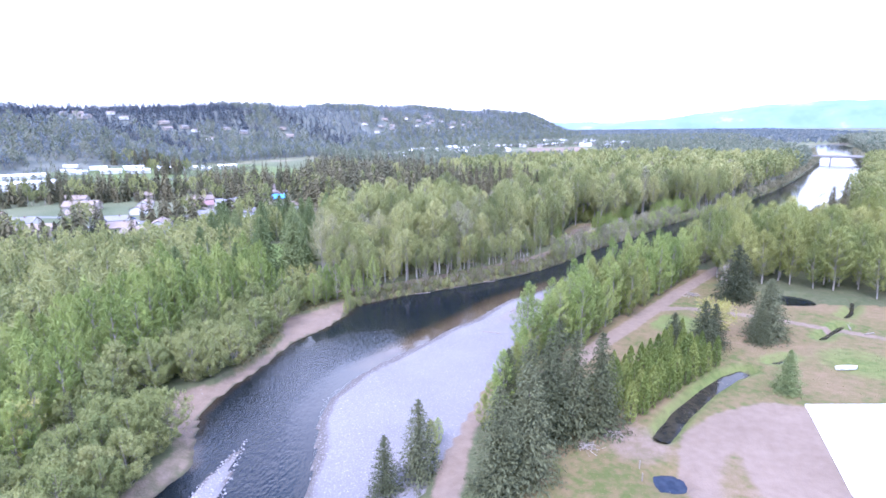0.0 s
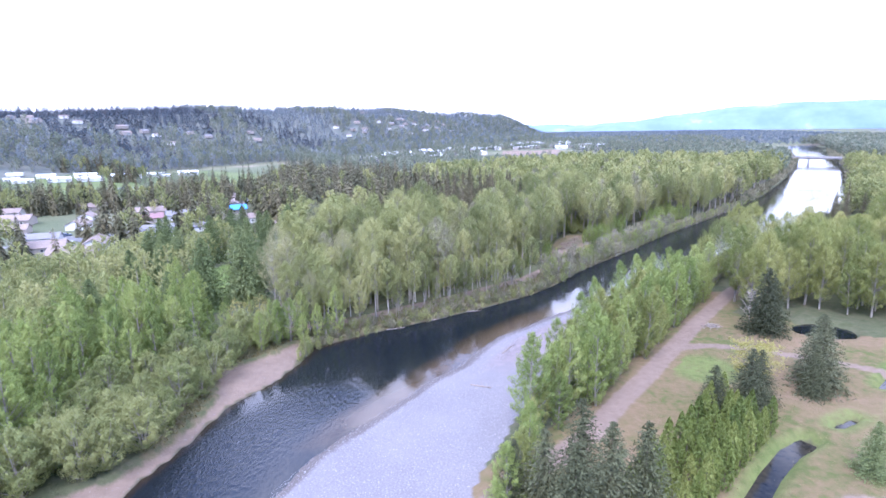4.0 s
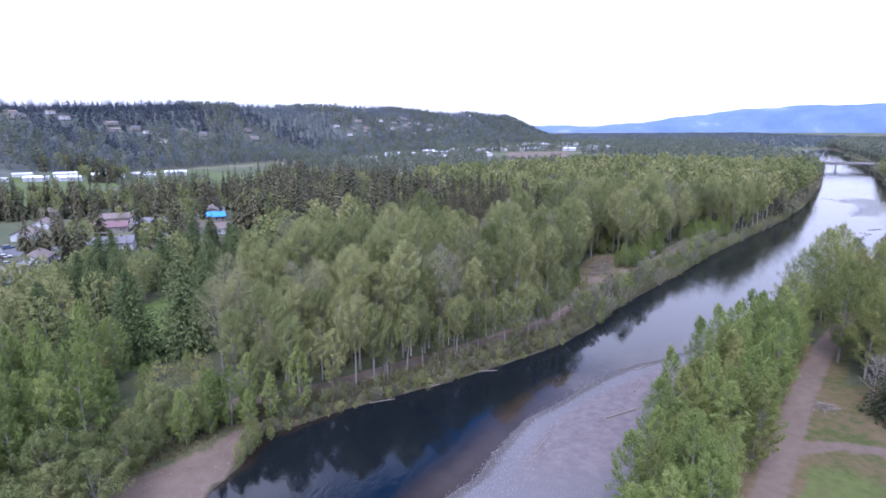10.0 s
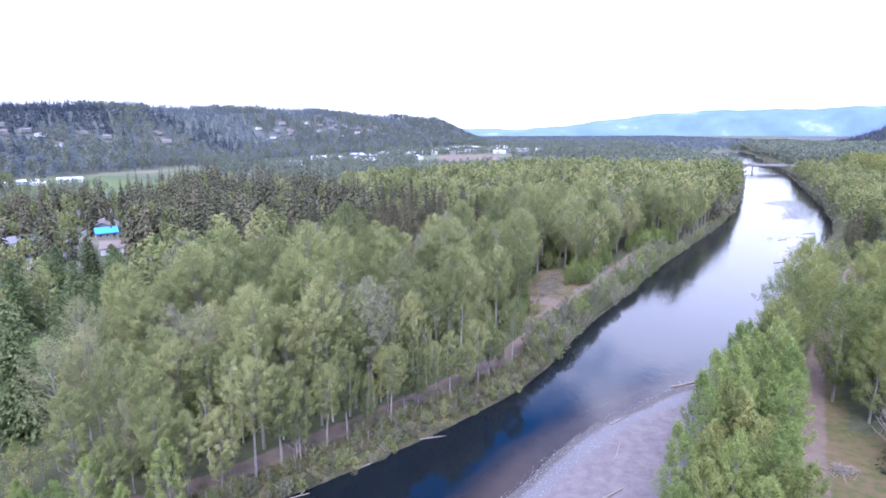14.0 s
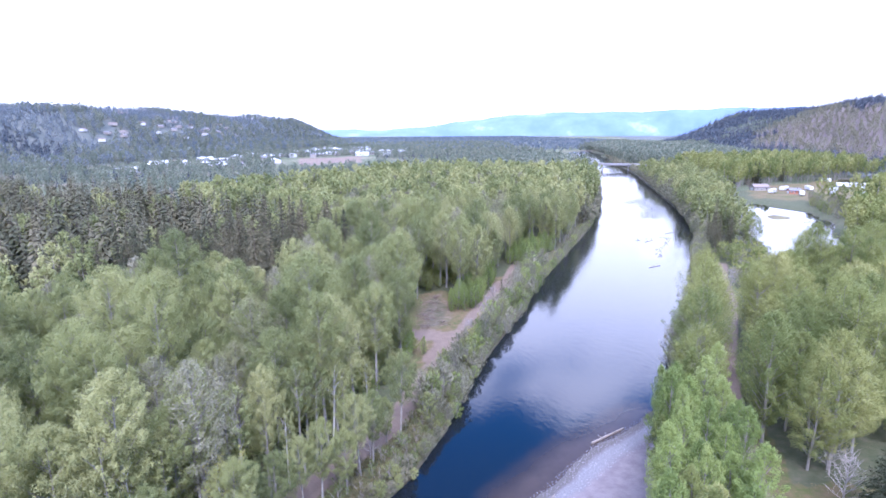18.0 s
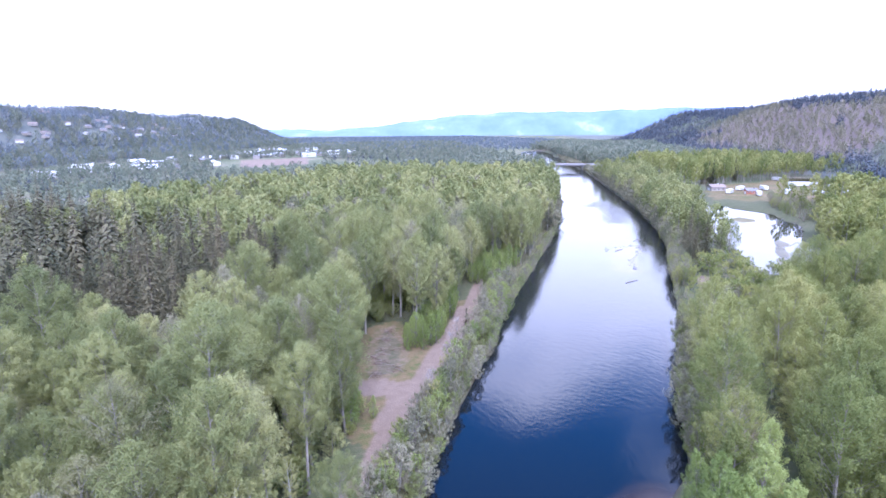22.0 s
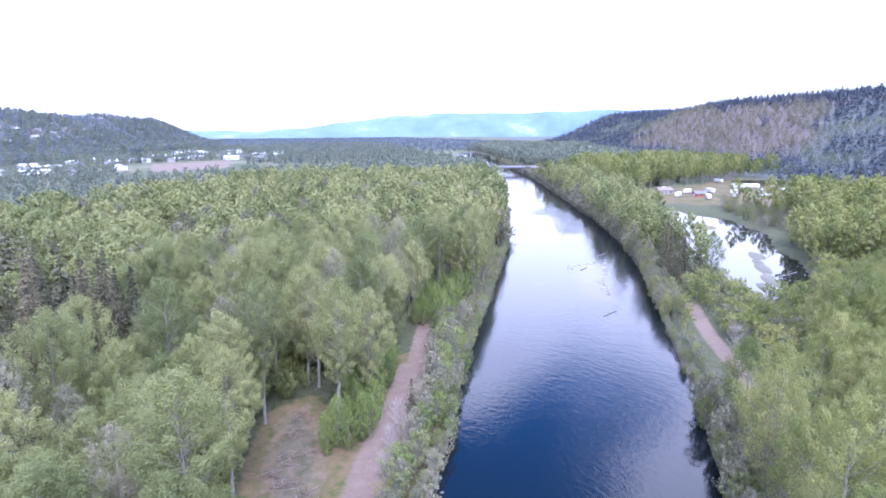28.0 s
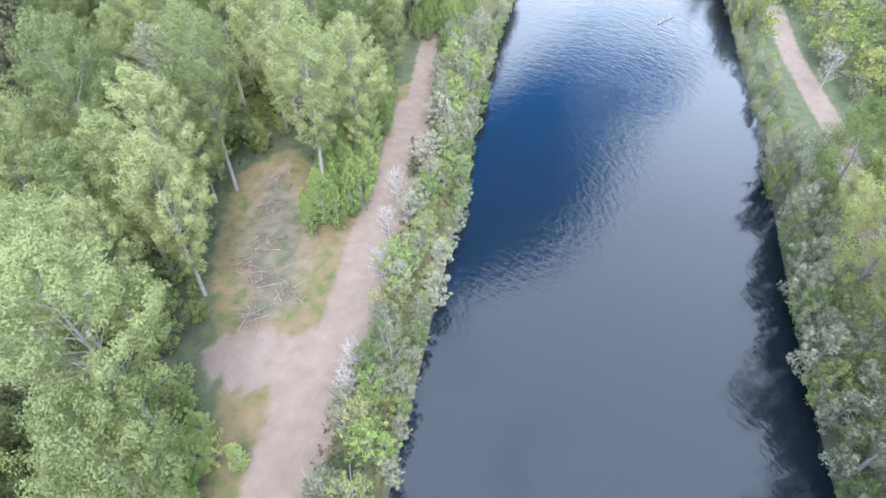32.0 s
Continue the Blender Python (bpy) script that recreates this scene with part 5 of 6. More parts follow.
def seen_houses(x, y):
    """Keeps the gardens in front of the nearest houses open towards the river."""
    ok = np.ones(x.shape, bool)
    for hx, hy in [(-183, 240), (-168, 219), (-150, 226), (-202, 209), (-225, 228), (-215, 262), (-162, 293), (-124, 324), (-150, 305), (-138, 254), (-240, 195)]:
        d = np.array((-5 - hx, 60 - hy)) / math.hypot(-5 - hx, 60 - hy)
        f = (x - hx) * d[0] + (y - hy) * d[1]
        ok &= ~((f > -6) & (f < (80 if (hx, hy) == (-124, 324) else 36)) & (abs((x - hx) * d[1] - (y - hy) * d[0]) < 8))
    return ok


vg = scatter(VILLAGE, 8.5, 46, lambda x, y: (wavy(x, y, 30, 3.0) > np.where(inside(OPEN_FIELD, x, y), 0.74, -0.2)) & (dist([(-290, 165), (-230, 205), (-170, 245), (-140, 290), (-140, 420)], x, y) > 5) & seen_houses(x, y))
mass("village_conifers", FIR_MID, vg[np.arange(len(vg)) % 5 > 1], 47, W_FIR, M_DARKBARK, "dark firs between the village houses", 0.45, 1.1)
mass("village_trees", COT_OFF, vg[np.arange(len(vg)) % 5 < 2], 48, W_COTTON, M_BARK, "green garden trees between the village houses", 0.35, 0.75)
# lots of the houses on the left-hand hill
HILL_LOTS = [(-579, 753), (-552, 752), (-560, 831), (-493, 865), (-474, 836), (-452, 882), (-430, 954), (-345, 1040), (-238, 1250), (-205, 1275), (-183, 1305), (-160, 1390), (-131, 1420), (-100, 1475), (-78, 1518), (-46, 1565), (-1, 1668), (35, 1760)]
HILL_LOTS += [(x + dx, y + dy) for n, (x, y) in enumerate(HILL_LOTS) for dx, dy in (((24, 14), (-20, 22), (30, -16))[n % 3],)]
def house_lots(x, y):
    """True on a lot and on the open ground below it, towards the river."""
    on = np.zeros(x.shape, bool)
    for hx, hy in HILL_LOTS:
        k = math.hypot(hx, hy - 40)
        f, w = ((hx - x) * hx + (hy - y) * (hy - 40)) / k, ((hx - x) * (hy - 40) - (hy - y) * hx) / k
        on |= (f > -9) & (f < 34) & (abs(w) < 11)
    return on


of = scatter(OPEN_FIELD, 11.0, 101, lambda x, y: (wavy(x, y, 24, 4.0) > -0.05) & (dist([(-436, 556), (-290, 640)], x, y) > 12))
mass("field_trees", COT_FAR, of, 102, W_HAZELEAF, M_BARK, "low green trees on the open land before the sheds", 0.2, 0.45)
ha = scatter([(-1000, 250), (-560, 250), (-420, 500), (-290, 780), (-60, 1150), (150, 1540), (370, 2000), (470, 2300), (300, 2400), (-300, 1650), (-700, 1100), (-1000, 700)], 11.0, 49,
             lambda x, y: (side_of(HILL_A, x, y) > -25) & (side_of(HILL_A, x, y) < 420))
au = side_of(HILL_A, ha[:, 0], ha[:, 1])
hs = 0.8 * wavy(ha[:, 0], ha[:, 1], 52, 5.0) + 0.5 * wavy(ha[:, 0], ha[:, 1], 21, 1.0) + 0.3 * wavy(ha[:, 0], ha[:, 1], 9, 3.0) + 0.9 * smooth(10, 70, au) + 0.7 * smooth(150, 230, au) - 0.95 - 0.35 * smooth(900, 1300, ha[:, 1])
lot = ~house_lots(ha[:, 0], ha[:, 1]) & ~inside(OPEN_FIELD, ha[:, 0], ha[:, 1])
ha, hs = ha[lot], hs[lot]
# beyond this line the conifers take the palest haze-painted colour
dim = ha[:, 1] > 1150
mass("far_hill_woodland", FIR_FAR, ha[(hs > 0.0) & dim], 57, W_HAZEWOOD, M_DARKBARK, "distant trees on the far hillside, paled with painted haze", 0.5, 1.2)
mass("left_hill_conifers", FIR_FAR, ha[(hs > 0.0) & ~dim], 50, W_HAZEFIR, M_DARKBARK, "dark conifers covering the hillside, blued with painted haze", 0.5, 1.35)
mass("left_hill_woodland", COT_FAR, ha[(hs <= 0.0)][::3], 51, W_HAZEWOOD, M_BARK, "hillside trees with haze greyed into their green", 0.55, 1.0)
leafy = ha[hs <= 0.0]
mass("left_hill_leaf_woodland", COT_FAR, leafy[np.arange(len(leafy)) % 3 > 0], 28, W_HAZELEAF, M_BARK, "green trees on the hillside, paled with painted haze", 0.55, 1.05)
hb = scatter([(520, -80), (560, 200), (600, 400), (700, 640), (900, 1000), (1130, 1330), (1350, 1650), (1700, 1600), (1400, 900), (1150, 300), (1000, -80)], 11.0, 52,
             lambda x, y: (side_of(HILL_B, x, y) < 30) & (side_of(HILL_B, x, y) > -520))
# dark stands on the near end, the far end and the ridge; thin brown scrub on the open slope between
bu = -side_of(HILL_B, hb[:, 0], hb[:, 1])
rough = 0.45 * wavy(hb[:, 0], hb[:, 1], 46, 2.0) + 0.4 * wavy(hb[:, 0], hb[:, 1], 17, 4.0)
scrub = open_slope(hb[:, 0], hb[:, 1])
hs = rough + 0.75 * (1 - scrub) + 0.9 * smooth(270, 330, bu) - 0.45 - 0.5 * smooth(60, 20, bu)
mass("right_hill_conifers", FIR_FAR, hb[hs > 0.0], 53, W_HAZEFIR, M_DARKBARK, "dark conifers along the ridge, blued with painted haze", 0.5, 1.3)
mass("right_hill_woodland", COT_FAR, hb[(hs <= 0.0) & (scrub > 0.4)], 54, W_BUD, M_BARK, "grey-brown budding trees on the hillside", 0.3, 0.75)
pl = scatter([(420, 1250), (560, 1250), (700, 1180), (1150, 1450), (1500, 2100), (1700, 3300), (500, 3300), (380, 2300), (330, 1950)], 26.0, 55)
mass("plain_woodland", kinds_of(3, lambda k: broadleaf(160 + k, 15, 7.5, 0.1, 7, 2, 3, 3.6, wood=False, slim=0.7)), pl, 56, W_HAZEWOOD, M_BARK, "far tree belts on the plain, haze painted into their colour", 0.3, 0.65)
sh2 = scatter(SHORE, 3.4, 72, lambda x, y: ~inside(POND, x, y) & ~inside(RIVER, x, y) & (dist(DIRT_ROAD, x, y) > 3.2) & (dist(SPIT, x, y) > 4.2))
LOW_MASS = kinds_of(3, lambda k: broadleaf(176 + k, 5.0, 2.2, 0.05, 16, 4, 6, 0.36, wood=False))
mass("pond_brush", LOW_MASS, sh2[::2], 73, W_BUD, M_BARK, "brown twiggy brush round the pond", 0.35, 0.9)
mass("pond_willows", LOW_MASS, sh2[1::2], 74, W_ALDER, M_BARK, "green bushes round the pond", 0.4, 1.3)
bb = np.concatenate([along(RIGHT_BANK[24:30], 2.6, -1.0, 91), along(RIGHT_BANK[24:30], 3.4, -4.0, 92), along(LEFT_BANK[23:29], 3.0, 1.2, 93)])
mass("bank_brush", kinds_of(3, lambda k: broadleaf(170 + k, 5.0, 2.2, 0.05, 12, 3, 4, 0.6, wood=False)), bb, 94, W_BUD, M_BARK, "brown twiggy brush along the far waterline", 0.6, 1.3)
mass("right_hill_leaf_woodland", COT_FAR, hb[(hs <= 0.0) & (scrub <= 0.4)], 58, W_HAZELEAF, M_BARK, "green trees on the hillside, paled with painted haze", 0.4, 0.75)
wb = scatter([(-40, 128), (-20, 140), (10, 162), (32, 182), (41.5, 197), (41, 211), (46, 214), (47, 225), (54, 239), (70, 244), (84, 258), (100, 278), (90, 292), (60, 270), (30, 232), (8, 196), (-20, 166), (-46, 150)], 3.3, 103, lambda x, y: free_of_ways(x, y, 4.6) & (dist(LANDING, x, y, True) > 1.5) & (dist(DEBRIS, x, y, True) > 1.2) & (wavy(x, y, 9, 2.0) > -0.45))
BRUSH_MASS = kinds_of(4, lambda k: domed(730 + k, 5.5, 2.2, 0.03, 26, 80, 0.17, 0.42, False))
mass("wood_edge_brush", BRUSH_MASS, wb[::2], 104, W_COTTON, M_BARK, "leafy green brush below the riverside trees", 0.45, 1.2)
mass("wood_edge_shrubs", BRUSH_MASS, wb[1::2], 105, W_ALDER, M_BARK, "yellow-green shrubs below the riverside trees", 0.35, 1.0)
wl = np.concatenate([along(LEFT_BANK[12:19], 1.5, 0.5, 106), along(LEFT_BANK[12:19], 1.9, 1.8, 107)])
mass("waterline_brush", BRUSH_MASS, wl[::2], 108, W_BUD, M_BONE, "grey twiggy brush along the cut bank", 0.2, 0.55)
mass("waterline_shrubs", BRUSH_MASS, wl[1::2], 109, W_COTTON, M_BARK, "low green shrubs along the cut bank", 0.2, 0.5)
# bright bushes beside the landing, bushes at the tip of the beach and on the near left bank
for n, (x, y, q) in enumerate([(41, 199, 0.42), (39.5, 196, 0.5), (43, 194.5, 0.28), (38, 192, 0.5), (40.5, 203, 0.35), (37, 205, 0.5)]):
    copy_thing_at(YOUNG[n % 4], stand(x, y, q * 1.25, n * 1.1, q))
for n, (x, y, q) in enumerate([(-31.2, 106, 0.55), (-30.6, 108.5, 0.7), (-30.4, 110.8, 0.6), (-31.5, 112.5, 0.5), (-29.3, 114.2, 0.45)]):
    copy_thing_at(EDGE[(0, 2)[n % 2]], stand(x, y, q, n * 1.7))
for n, (x, y, q) in enumerate([(-45.5, 25, 0.95), (-46.5, 31, 0.9), (-45.4, 37, 0.7), (-49, 39.5, 0.85), (-50, 24, 1.0)]):
    copy_thing_at(WIL[n % 4], stand(x, y, q, n * 1.7))
# small alders at the foot of the spruces, beside the road
for n, (x, y, s) in enumerate([(5.4, 45, 0.5), (6.8, 47.5, 0.62), (8.4, 50.5, 0.75), (10.5, 54.5, 0.85), (12.5, 58, 0.9), (-2.2, 42.5, 0.3), (-2.6, 37.5, 0.5)]):
    copy_thing_at(ALD[n % 6], stand(x, y, s, n * 1.9))
for n, (x, y, s) in enumerate([(-54, 29, 0.45), (-57, 36, 0.4)]):
    copy_thing_at(FIR[n], stand(x, y, s, n))
# small trees in the opening below the cedars
for n, (x, y, s) in enumerate([(-50, 127, 0.45), (-55, 124, 0.5), (-57, 131, 0.42), (-47, 132, 0.4), (-60, 122, 0.55), (-52, 135, 0.38), (-46, 126, 0.35)]):
    copy_thing_at(YOUNG[n % 4] if n % 3 else YEL, stand(x, y, s, n))

# ---- buildings, vehicles and small things ----
def part(name, bm, mat, parent=None, label=""):
    """Links a bmesh as one mesh object under a thing or a part."""
    me = bpy.data.meshes.new(name)
    bm.to_mesh(me); bm.free()
    me.materials.append(mat)
    ob = new(name, me)
    ob.parent = parent
    if label:
        ob["label"] = label
    return ob


def box(x0, x1, y0, y1, z0, z1, bevel=0.0, bm=None):
    bm = bm or bmesh.new()
    got = bmesh.ops.create_cube(bm, size=1.0, matrix=Matrix.LocRotScale(((x0 + x1) / 2, (y0 + y1) / 2, (z0 + z1) / 2), None, (x1 - x0, y1 - y0, z1 - z0)))
    if bevel:
        bmesh.ops.bevel(bm, geom=[e for e in bm.edges if e.verts[0] in got["verts"]], offset=bevel, segments=2, affect="EDGES")
    return bm


def rod(p, q, r, bm=None, sides=8, r2=None):
    bm = bm or bmesh.new()
    p, q = Vector(p), Vector(q)
    m = Matrix.Translation((p + q) / 2) @ (q - p).to_track_quat("Z", "Y").to_matrix().to_4x4()
    bmesh.ops.create_cone(bm, cap_ends=True, segments=sides, radius1=r, radius2=r if r2 is None else r2, depth=(q - p).length, matrix=m)
    return bm


def gable(w, d, h, rise, over=0.5, thick=0.22):
    """Two roof slopes with thickness, ridge along x."""
    bm = bmesh.new()
    half, x = d / 2 + over, w / 2 + over
    drop = rise * over / (d / 2)
    prof = [(-half, h - drop), (0, h + rise), (half, h - drop), (half, h - drop + thick), (0, h + rise + thick * 1.15), (-half, h - drop + thick)]
    a = [bm.verts.new((-x, y, z)) for y, z in prof]
    b = [bm.verts.new((x, y, z)) for y, z in prof]
    for i in range(6):
        j = (i + 1) % 6
        bm.faces.new((a[i], a[j], b[j], b[i]))
    for v in (a, b):
        bm.faces.new((v[0], v[1], v[4], v[5])); bm.faces.new((v[1], v[2], v[3], v[4]))
    bmesh.ops.recalc_face_normals(bm, faces=bm.faces[:])
    return bm


def house(w, d, h, rise, wall_m, roof_m, label, group, far=False):
    e = new("house")
    bm = bmesh.new()
    pr = [(-d / 2, 0), (d / 2, 0), (d / 2, h), (0, h + rise), (-d / 2, h)]
    a, b = [bm.verts.new((-w / 2, y, z)) for y, z in pr], [bm.verts.new((w / 2, y, z)) for y, z in pr]
    for i in range(5):
        j = (i + 1) % 5
        bm.faces.new((a[i], a[j], b[j], b[i]))
    bm.faces.new(a); bm.faces.new(b)
    bmesh.ops.recalc_face_normals(bm, faces=bm.faces[:])
    part("wall", bm, wall_m, e)
    roof = part("roof", gable(w, d, h, rise), roof_m, e)
    for i in range(1 if far else 3):
        x = -w / 2 + w * (i + 0.6) / (1.2 if far else 3.2)
        for s in (-1, 1):
            win = part("window", box(x - 0.6, x + 0.6, s * d / 2 - 0.06, s * d / 2 + 0.06, 1.0, 2.1, 0.02), M_GLASS if far else M_WHITEWALL, e)
            if not far:
                part("pane", box(x - 0.5, x + 0.5, s * d / 2 - 0.08, s * d / 2 + 0.08, 1.1, 2.0), M_GLASS, win)
    if not far:
        part("door", box(w / 2 - 1.9, w / 2 - 1.0, -d / 2 - 0.08, -d / 2 + 0.06, 0.05, 2.1, 0.02), M_TIMBER, e, "timber front door")
        part("garage_door", box(-w / 2 - 0.07, -w / 2 + 0.05, -1.6, 1.6, 0.05, 2.2, 0.02), M_WHITEWALL, e, "white garage door")
        part("chimney", box(w * 0.2, w * 0.2 + 0.7, -0.9, -0.3, h + rise * 0.5, h + rise + 0.9, 0.03), M_BROWNROOF, roof)
    return tagged(e, label, "house", group)


def put(ob, x, y, turn=0.0, s=1.0, dz=0.0, used=set()):
    m = Matrix.Translation((0, 0, dz)) @ stand(x, y, s, radians(turn))
    if ob.name in used:
        c = copy_thing(ob, pose(0, 0, 0)); c.matrix_basis = m
        return c
    used.add(ob.name)
    ob.matrix_basis = m
    return ob


H_GREY = house(15, 9, 2.9, 2.0, M_WHITEWALL, M_GREYROOF, "white single-storey house with a grey shingle roof", "village houses")
H_BROWN = house(17, 10, 2.9, 2.2, M_TANWALL, M_BROWNROOF, "tan single-storey house with a brown shingle roof", "village houses")
H_LIGHT = house(13, 8.5, 3.0, 2.1, M_WHITEWALL, M_BROWNROOF, "white house with a brown shingle roof", "village houses")
for n, (x, y, a) in enumerate([(-183, 240, 20), (-168, 219, 25), (-150, 226, 110), (-202, 209, 20), (-225, 228, 15), (-215, 262, 20), (-190, 276, 100), (-146, 205, 15), (-138, 254, 20), (-235, 290, 15),
                               (-204, 305, 110), (-176, 322, 20), (-150, 305, 30), (-157, 383, 15), (-190, 360, 20), (-225, 345, 15), (-118, 268, 20), (-100, 245, 110), (-75, 260, 20), (-132, 340, 110),
                               (-240, 195, 15), (-262, 250, 20), (-260, 320, 15), (-128, 395, 20), (-175, 410, 15), (-210, 395, 100), (-104, 290, 20)]):
    put((H_GREY, H_BROWN, H_LIGHT, H_BROWN)[n % 4], x, y, a, 0.9 + 0.05 * (n % 5))
put(house(14, 9, 2.9, 2.0, M_TANWALL, M_PINKROOF, "white house with a faded red roof among firs", "village houses"), -162, 293, 25)
put(house(8.5, 7, 2.8, 2.0, M_TANWALL, M_BLUEROOF, "house under a bright blue tarpaulin roof", "village houses"), -124, 324, 30)
put(house(18, 7, 3.0, 1.1, M_TANWALL, M_BROWNROOF, "long tan shed beside the green meadow", "village houses"), -86, 216, 35)


def long_shed(w, d, h):
    e = new("storage_shed")
    part("wall", box(-w / 2, w / 2, -d / 2, d / 2, 0, h, 0.05), M_WHITEWALL, e)
    part("roof", gable(w, d, h, 1.0, 0.4), M_WHITEROOF, e)
    for i in range(3):
        x = -w / 2 + w * (i + 0.5) / 3
        part("roller_door", box(x - 1.4, x + 1.4, -d / 2 - 0.08, -d / 2 + 0.05, 0, 2.6, 0.02), M_STEEL, e)
    return tagged(e, "long white metal storage shed in a row", "shed", "white sheds")


shed = long_shed(17, 8, 3.2)
shed_rng = np.random.default_rng(12)
for i in range(17):
    row = i % 3
    put(shed, -436 + 9.2 * i + shed_rng.uniform(-5, 5), 556 + 5.0 * i - 16 * row + shed_rng.uniform(-5, 5), 26 + shed_rng.uniform(-5, 5), shed_rng.uniform(0.7, 1.25))
put(long_shed(60, 24, 6), -368, 398, 40)
put(long_shed(44, 20, 5.5), -430, 476, 40)
# houses on the hill, in the valley town
H_HILL = [house(15, 10, 5, 2.2, M_TANWALL, M_GREYROOF, "pale two-storey house high on the wooded hill", "hill houses", True), house(17, 11, 5, 2.2, M_TANWALL, M_BROWNROOF, "tan house with a brown roof on the wooded hill", "hill houses", True),
          house(14, 10, 5, 2.0, M_WHITEWALL, M_BROWNROOF, "pale house with a brown roof on the wooded hill", "hill houses", True)]
hr = np.random.default_rng(77)
spots = HILL_LOTS + [tuple(p) for p in scatter([(-130, 1250), (60, 1550), (180, 1800), (60, 1850), (-250, 1500)], 60, 78, lambda x, y: (side_of(HILL_A, x, y) > 60) & (side_of(HILL_A, x, y) < 330))]
for n, (x, y) in enumerate(spots[:56]):
    put(H_HILL[n % 3], x, y, hr.uniform(0, 180), 0.8, 0.6)
H_TOWN = [house(24, 13, 5, 2.0, M_WHITEWALL, M_WHITEROOF, "white building of the far valley town", "valley town", True), house(16, 11, 4.5, 2.2, M_TANWALL, M_GREYROOF, "tan house of the far valley town", "valley town", True),
          house(32, 15, 4.5, 1.5, M_TANWALL, M_WHITEROOF, "long pale hall of the far valley town", "valley town", True)]
town = np.concatenate([scatter([(-170, 800), (-60, 790), (60, 930), (90, 1130), (240, 1160), (330, 1100), (420, 1500), (330, 1750), (100, 1350), (-60, 1080)], 50, 79,
                               lambda x, y: ~inside([(85, 905), (205, 935), (250, 1155), (107, 1120)], x, y)), scatter([(420, 1700), (900, 1900), (1300, 2900), (600, 2900)], 130, 80)])
for n, (x, y) in enumerate(town[:80]):
    put(H_TOWN[(0, 1, 1, 0, 2, 1)[n % 6]], x, y, hr.uniform(-20, 20) + (90 if n % 2 else 0), 1.0)


# trees between the town's houses
tt = scatter([(-170, 800), (-60, 790), (60, 930), (90, 1130), (240, 1160), (330, 1100), (420, 1500), (330, 1750), (100, 1350), (-60, 1080)], 17, 81, lambda x, y: ~inside([(85, 905), (205, 935), (250, 1155), (107, 1120)], x, y))
mass("town_trees", COT_FAR, tt, 99, W_HAZELEAF, M_BARK, "green trees between the town's houses, paled with painted haze", 0.3, 0.7)


# village street
def strip(name, line, half, mat, label, lift=0.06):
    p = resample(line, 6.0)
    d = np.gradient(p, axis=0)
    nrm = np.stack([-d[:, 1], d[:, 0]], 1) / np.linalg.norm(d, axis=1)[:, None]
    l, r = p + nrm * half, p - nrm * half
    v = np.concatenate([np.stack([q[:, 0], q[:, 1], land(q[:, 0], q[:, 1]) + lift], 1) for q in (l, r)])
    n = len(p)
    k = np.arange(n - 1)
    tagged(new(name, mesh_of(name, v, np.stack([k + n, k + n + 1, k + 1, k], 1), mat)), label, "road", kind="structure")


strip("village_street", [(-290, 165), (-230, 205), (-170, 245), (-140, 290), (-140, 420)], 3.2, M_ASPHALT, "grey asphalt street between the houses")
strip("cross_street", [(-250, 262), (-190, 258), (-170, 245), (-120, 228)], 3.0, M_ASPHALT, "grey asphalt side street")
strip("valley_road", [(-300, 480), (-150, 520), (-20, 640), (120, 800), (260, 890)], 4.0, M_ASPHALT, "pale far road across the valley")

def car(paint, label):
    """A small parked car: shell with bonnet and boot, glazed cabin, lamps and wheels."""
    e = new("car")
    bm = bmesh.new()
    side = [(-2.1, 0.35), (2.1, 0.35), (2.15, 0.72), (1.0, 0.92), (-1.7, 0.95), (-2.15, 0.85)]
    a, b = [bm.verts.new((x, -0.88, z)) for x, z in side], [bm.verts.new((x, 0.88, z)) for x, z in side]
    for i in range(6):
        bm.faces.new((a[i], a[(i + 1) % 6], b[(i + 1) % 6], b[i]))
    bm.faces.new(a[::-1]); bm.faces.new(b)
    bmesh.ops.recalc_face_normals(bm, faces=bm.faces[:])
    bmesh.ops.bevel(bm, geom=bm.edges[:], offset=0.08, segments=2, affect="EDGES")
    body = part("body", bm, paint, e)
    bm = bmesh.new()
    got = bmesh.ops.create_cube(bm, size=1.0, matrix=Matrix.LocRotScale((-0.35, 0, 1.18), None, (2.5, 1.6, 0.56)))
    for v in got["verts"]:
        if v.co.z > 1.2:
            v.co.x, v.co.y = -0.35 + (v.co.x + 0.35) * 0.66, v.co.y * 0.84
    part("window", bm, M_GLASS, body, "dark glass windows")
    part("roof", box(-1.1, 0.4, -0.62, 0.62, 1.45, 1.51, 0.02), paint, body)
    for x in (-1.35, 1.35):
        for q in (-1, 1):
            part("wheel", rod((x, q * 0.72, 0.32), (x, q * 0.9, 0.32), 0.32, None, 12), M_RUBBER, e)
    return tagged(e, label, "car", "parked cars")


CARS = [car(M_BOAT, "white car parked beside the village street"), car(plain_mat("blue_car_paint", (0.08, 0.12, 0.2), 0.3, 0.08), "dark blue car parked beside the village street"),
        car(plain_mat("grey_car_paint", (0.25, 0.26, 0.27), 0.3, 0.08, 1.5, 0.3), "grey car parked beside the village street")]
for n, (x, y, a) in enumerate([(-160.5, 226, 40), (-142, 200, 20), (-146, 209, 100), (-145, 235, 60), (-136.6, 225.6, 10), (-152, 219, 35), (-171, 238, 50), (-183, 255, 60)]):
    put(CARS[n % 3], x, y, a, 1.1)
